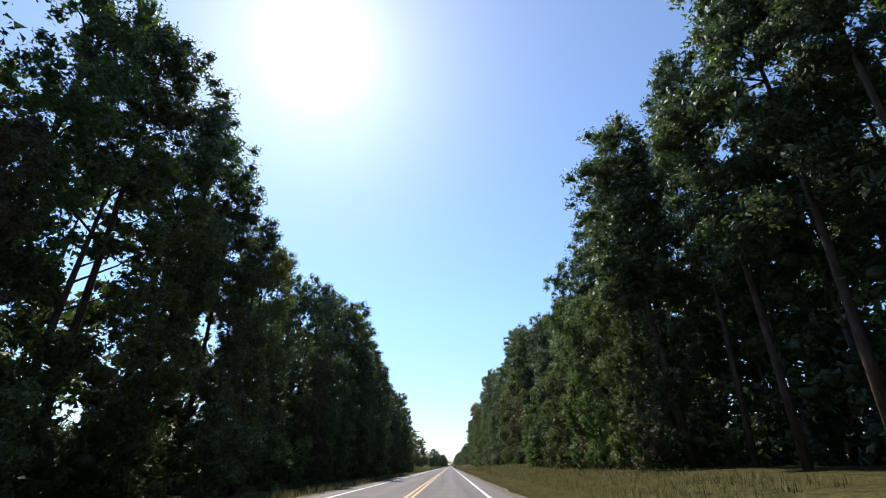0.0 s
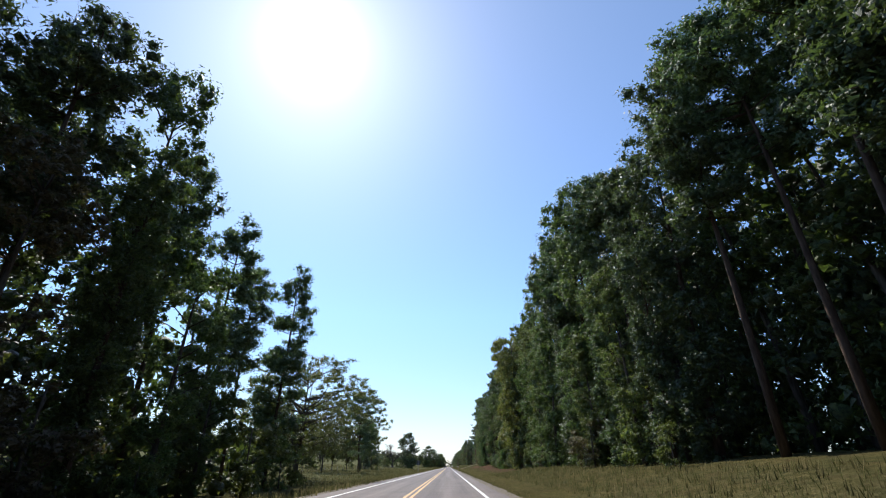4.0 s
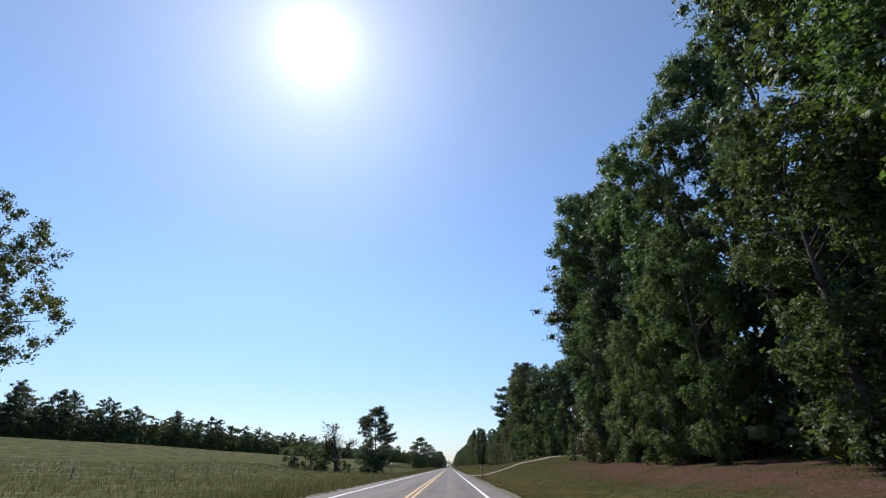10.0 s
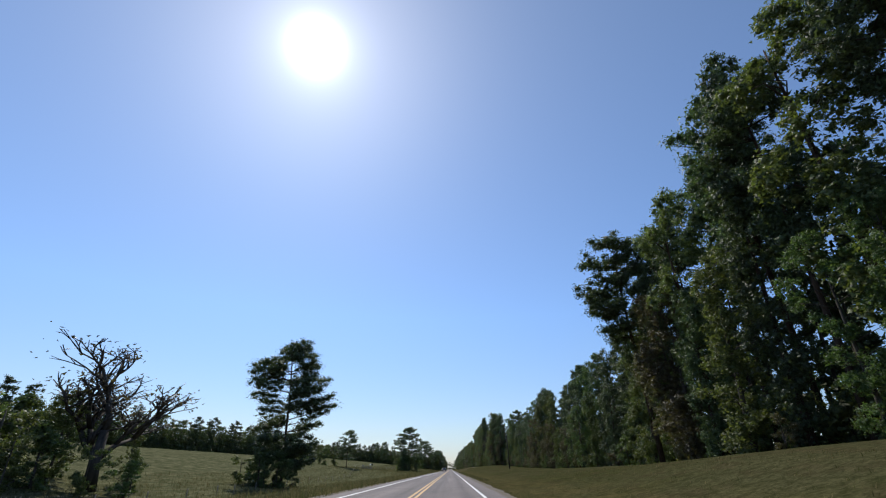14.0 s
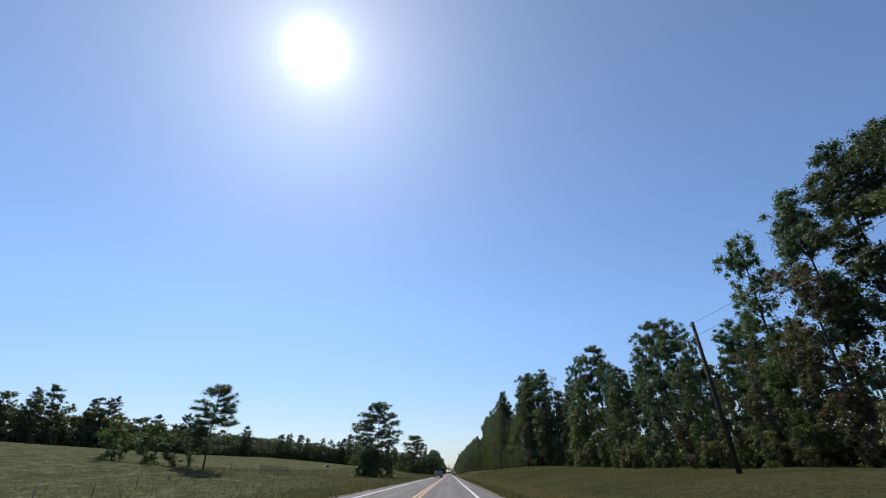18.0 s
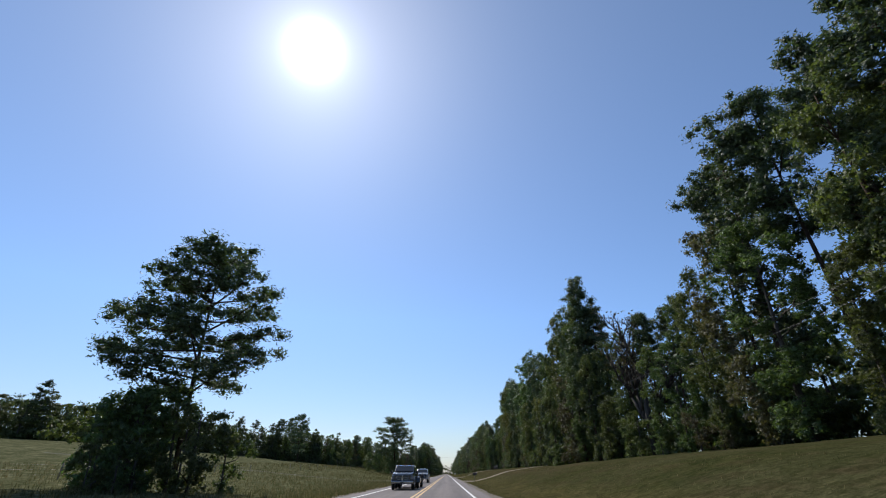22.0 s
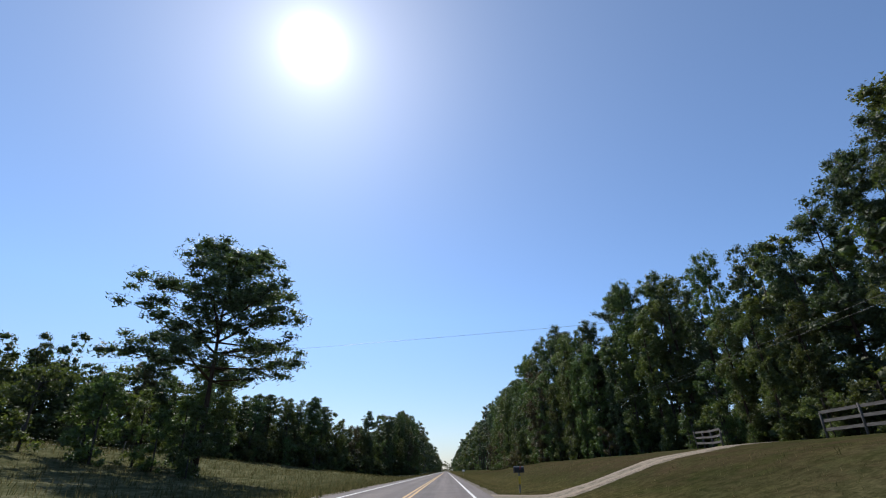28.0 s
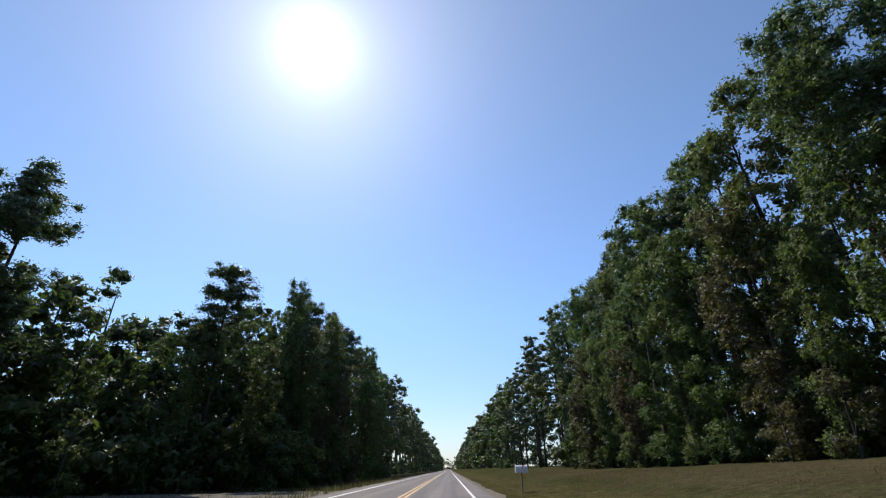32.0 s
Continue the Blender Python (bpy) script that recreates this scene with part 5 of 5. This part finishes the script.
def pickup(x, y, paint, label, dual, turn=0.0):
    """A crew-cab pickup whose nose points towards -y."""
    r = root("pickup_truck", label, "pickup truck", "oncoming pickup trucks")
    W = 1.0
    bm = bmesh.new()
    prism(bm, [(0.0, 0.62), (0.0, 1.2), (0.12, 1.29), (0.7, 1.36), (1.35, 1.39), (1.45, 1.36), (1.5, 0.55), (0.9, 0.45)], -W * 0.98, W * 0.98, 0.1, 0.08)
    part("bonnet", bm, paint, r)
    bm = bmesh.new()
    prism(bm, [(1.4, 0.5), (1.38, 1.38), (2.15, 1.9), (2.5, 1.96), (3.6, 1.95), (3.85, 1.85), (4.0, 1.25), (4.0, 0.5)], -W, W, 0.07, 0.2)
    cab = part("cab", bm, paint, r)
    bm = bmesh.new()
    box(bm, 0, 5.0, 0.62, 2 * W, 2.0, 0.3, 0.05)
    for sx in (-1, 1):
        box(bm, sx * (W - 0.05), 5.0, 0.98, 0.1, 2.0, 0.56, 0.03)
    box(bm, 0, 5.97, 0.98, 1.96, 0.06, 0.56, 0.02)
    part("bed", bm, paint, r)
    # glass
    bm = bmesh.new()
    vs = [bm.verts.new(q) for q in ((-0.80, 1.46, 1.455), (0.80, 1.46, 1.455), (0.70, 2.1, 1.887), (-0.70, 2.1, 1.887))]
    vs2 = [bm.verts.new((q.co.x, q.co.y - 0.02, q.co.z + 0.025)) for q in vs]
    bm.faces.new(vs2)
    for k in range(4):
        bm.faces.new((vs[k], vs[(k + 1) % 4], vs2[(k + 1) % 4], vs2[k]))
    part("windscreen", bm, CAR_GLASS, cab, "dark reflecting windscreen")
    for sx in (-1, 1):
        for ya, yb, top_in in ((1.75, 2.72, 0.35), (2.82, 3.7, 0.1)):
            bm = bmesh.new()
            xa, xt = sx * 0.925, sx * 0.835
            vs = [bm.verts.new(q) for q in ((xa, ya, 1.33), (xa, yb, 1.33), (xt, yb - 0.08, 1.82), (xt, ya + top_in, 1.82))]
            vs2 = [bm.verts.new((q.co.x + sx * 0.02, q.co.y, q.co.z)) for q in vs]
            bm.faces.new(vs2)
            for k in range(4):
                bm.faces.new((vs[k], vs[(k + 1) % 4], vs2[(k + 1) % 4], vs2[k]))
            part("side_window", bm, CAR_GLASS, cab)
        bm = bmesh.new()
        box(bm, sx * 1.16, 1.72, 1.38, 0.2, 0.11, 0.22, 0.05)
        box(bm, sx * 1.03, 1.76, 1.36, 0.16, 0.06, 0.05, 0.01)
        part("mirror", bm, BLACK_METAL, cab, "large black towing mirror")
        bm = bmesh.new()
        box(bm, sx * 0.80, -0.0, 0.97, 0.28, 0.1, 0.34, 0.045)
        part("headlight", bm, LAMP_GLASS, r, "clear headlight")
        bm = bmesh.new()
        prism(bm, [(0.28, 0.5), (0.36, 0.82), (0.66, 0.97), (1.0, 0.97), (1.3, 0.82), (1.38, 0.5)], sx * 0.93, sx * 1.03, 0.02)
        part("wheel_arch", bm, paint, r)
        bm = bmesh.new()
        out = 1.3 if dual else 1.04
        prism(bm, [(4.32, 0.5), (4.42, 0.9), (4.66, 1.05), (5.2, 1.05), (5.44, 0.9), (5.52, 0.5)], sx * 0.95, sx * out, 0.05)
        part("rear_wheel_arch", bm, paint, r, "flared rear fender" if dual else "")
        wheel(r, sx * 0.86, 0.83)
        wheel(r, sx * (1.02 if dual else 0.86), 4.92)
        if dual:
            wheel(r, sx * 0.72, 4.92)
        for dy in (2.72, 3.6):
            bm = bmesh.new()
            box(bm, sx * 1.0, dy - 0.12, 1.2, 0.04, 0.16, 0.035, 0.008)
            part("door_handle", bm, CHROME, cab)
    # nose
    bm = bmesh.new()
    box(bm, 0, -0.005, 0.96, 1.32, 0.06, 0.52, 0.06)
    part("grille_surround", bm, CHROME, r, "chrome grille surround")
    bm = bmesh.new()
    box(bm, 0, -0.02, 0.96, 1.22, 0.06, 0.43, 0.05)
    g = part("grille", bm, BLACK_METAL, r, "black grille with chrome bars")
    bm = bmesh.new()
    box(bm, 0, -0.05, 0.93, 0.13, 0.05, 0.4, 0.01)
    part("grille_bar", bm, CHROME, g)
    for dz in (0.84, 0.96, 1.08):
        bm = bmesh.new()
        box(bm, 0, -0.05, dz, 1.1, 0.04, 0.035, 0.008)
        part("grille_bar", bm, CHROME, g)
    bm = bmesh.new()
    box(bm, 0, -0.1, 0.6, 1.98, 0.22, 0.26, 0.07)
    part("bumper", bm, CHROME, r, "chrome front bumper")
    bm = bmesh.new()
    box(bm, 0, -0.2, 0.6, 0.32, 0.02, 0.15, 0.0)
    part("number_plate", bm, WHITE_METAL, r, "pale number plate")
    bm = bmesh.new()
    box(bm, 0, 6.08, 0.6, 1.9, 0.18, 0.2, 0.04)
    part("rear_bumper", bm, CHROME, r)
    if dual:
        for dx in (-0.6, -0.2, 0.0, 0.2, 0.6):
            bm = bmesh.new()
            box(bm, dx, 2.35, 1.965, 0.1, 0.1, 0.045, 0.015)
            part("roof_light", bm, AMBER, cab, "small amber roof light")
    r.matrix_basis = pose(x, y, 0.006, 0, 0, turn)
    return r


def trailer(x, y):
    """A low flatbed trailer behind the first pickup, with machinery on it."""
    r = root("flatbed_trailer", "low black flatbed trailer with steel rails", "trailer")
    bm = bmesh.new()
    box(bm, 0, 3.6, 0.72, 2.3, 5.2, 0.14, 0.02)
    part("deck", bm, WOOD_GREY, r, "worn plank deck")
    bm = bmesh.new()
    for sx in (-1, 1):
        box(bm, sx * 1.17, 3.6, 0.7, 0.08, 5.3, 0.2, 0.01)
        box(bm, sx * 0.4, 0.5, 0.66, 0.1, 1.3, 0.12, 0.01, sx * 28)
    part("frame", bm, BLACK_METAL, r)
    for sx in (-1, 1):
        for k in range(5):
            bm = bmesh.new()
            box(bm, sx * 1.17, 1.2 + k * 1.2, 1.0, 0.05, 0.05, 0.42, 0.006)
            part("stake", bm, BLACK_METAL, r)
        bm = bmesh.new()
        box(bm, sx * 1.17, 3.6, 1.22, 0.05, 5.0, 0.05, 0.01)
        part("rail", bm, BLACK_METAL, r)
        wheel(r, sx * 1.12, 3.5, 0.36, 0.22)
        wheel(r, sx * 1.12, 4.35, 0.36, 0.22)
        bm = bmesh.new()
        prism(bm, [(3.0, 0.72), (3.1, 0.84), (4.75, 0.84), (4.85, 0.72)], sx * 1.2, sx * 1.34, 0.02)
        part("fender", bm, BLACK_METAL, r)
    r.matrix_basis = pose(x, y, 0.006)
    m = root("loaded_machine", "dark small machine strapped to the trailer", "machine")
    bm = bmesh.new()
    box(bm, 0, 0, 0.45, 1.2, 1.9, 0.5, 0.06)
    part("chassis", bm, BLACK_METAL, m)
    bm = bmesh.new()
    box(bm, 0, 0.3, 0.95, 0.9, 1.0, 0.5, 0.08)
    part("engine_cover", bm, CAR_GREY, m)
    for sx in (-1, 1):
        wheel(m, sx * 0.62, -0.55, 0.3, 0.2)
        wheel(m, sx * 0.62, 0.6, 0.3, 0.2)
    bm = bmesh.new()
    box(bm, 0, -0.5, 1.0, 0.5, 0.08, 0.6, 0.03)
    part("seat_back", bm, BLACK_METAL, m)
    m.matrix_basis = pose(x, y + 3.2, 0.796)


pickup(-3.75, 681.2, CAR_GREY, "dark grey dual-wheel pickup towing a trailer", True)
trailer(-3.75, 687.8)
pickup(-3.75, 714.2, CAR_WHITE, "silver-white crew-cab pickup truck", False)


# ---------------------------------------------------------------- grass
def blade_material():
    m, n, l, p = material("grass_blades")
    geo = n.new("ShaderNodeNewGeometry")
    r = ramp(n, [(0.0, (0.055, 0.064, 0.022)), (0.45, (0.085, 0.086, 0.034)), (0.8, (0.135, 0.118, 0.055)), (1.0, (0.20, 0.165, 0.085))])
    l.new(geo.outputs["Random Per Island"], r.inputs[0])
    l.new(r.outputs[0], p.inputs["Base Color"])
    p.inputs["Roughness"].default_value = 1.0
    p.inputs["Specular IOR Level"].default_value = 0.0
    tr = n.new("ShaderNodeBsdfTranslucent")
    l.new(r.outputs[0], tr.inputs["Color"])
    mx = n.new("ShaderNodeMixShader")
    mx.inputs[0].default_value = 0.65
    l.new(p.outputs[0], mx.inputs[1])
    l.new(tr.outputs[0], mx.inputs[2])
    l.new(mx.outputs[0], n["Material Output"].inputs["Surface"])
    return m


def grass(name, spans, count, seed, tall, label):
    """Tufts of three blades over stretches of the verge."""
    rng = np.random.default_rng(seed)
    per = np.array([abs((b - a) * (d - c)) * w for a, b, c, d, w in spans])
    allv = []
    for (a, b, c, d, w), share in zip(spans, per / per.sum()):
        n = int(count * share)
        x, y = rng.uniform(a, b, n), rng.uniform(c, d, n)
        z = np.array([height(p, q) for p, q in zip(x, y)])
        keep = np.ones(n, bool)
        for dy, half in ((374, 4.0), (738, 4.0), (839, 4.0)):
            keep &= ~((x > 0) & (abs(y - dy) < half))
        x, y, z = x[keep], y[keep], z[keep]
        base = np.stack([x, y, z - 0.03], 1)
        for _ in range(3):
            an = rng.uniform(0, 6.28, len(x))
            h = tall * rng.uniform(0.4, 1.3, len(x))
            lean = rng.uniform(0.1, 0.5, len(x)) * h
            side = np.stack([np.cos(an), np.sin(an), 0 * an], 1) * (0.008 + 0.03 * h)[:, None]
            tip = base + np.stack([-np.sin(an) * lean, np.cos(an) * lean, h], 1)
            off = rng.normal(size=(len(x), 3)) * (0.08, 0.08, 0)
            allv.append(np.stack([base - side + off, base + side + off, tip + off], 1))
    v = np.concatenate(allv).reshape(-1, 3)
    me = leaf_mesh(name, v, np.arange(len(v)).reshape(-1, 3), BLADES)
    return tagged(new(name, me), label, "grass", kind="stuff")


BLADES = blade_material()
grass("verge_grass", [(2.8, 5.0, 15, 1000, 6), (5.0, 13.6, 15, 1000, 1.5)], 62000, 1, 0.12, "dry mown verge grass with straw tips")
grass("pasture_grass", [(-9.2, -6.4, 15, 1000, 5), (-48, -9.2, 150, 1000, 1.3)], 110000, 2, 0.42, "rough green and straw pasture grass")
grass("roadside_weeds", [(6.4, 12.8, 15, 195, 1.2), (3.3, 5.0, 470, 650, 2.5)], 11000, 3, 0.32, "tall straw-coloured weeds along the verge")
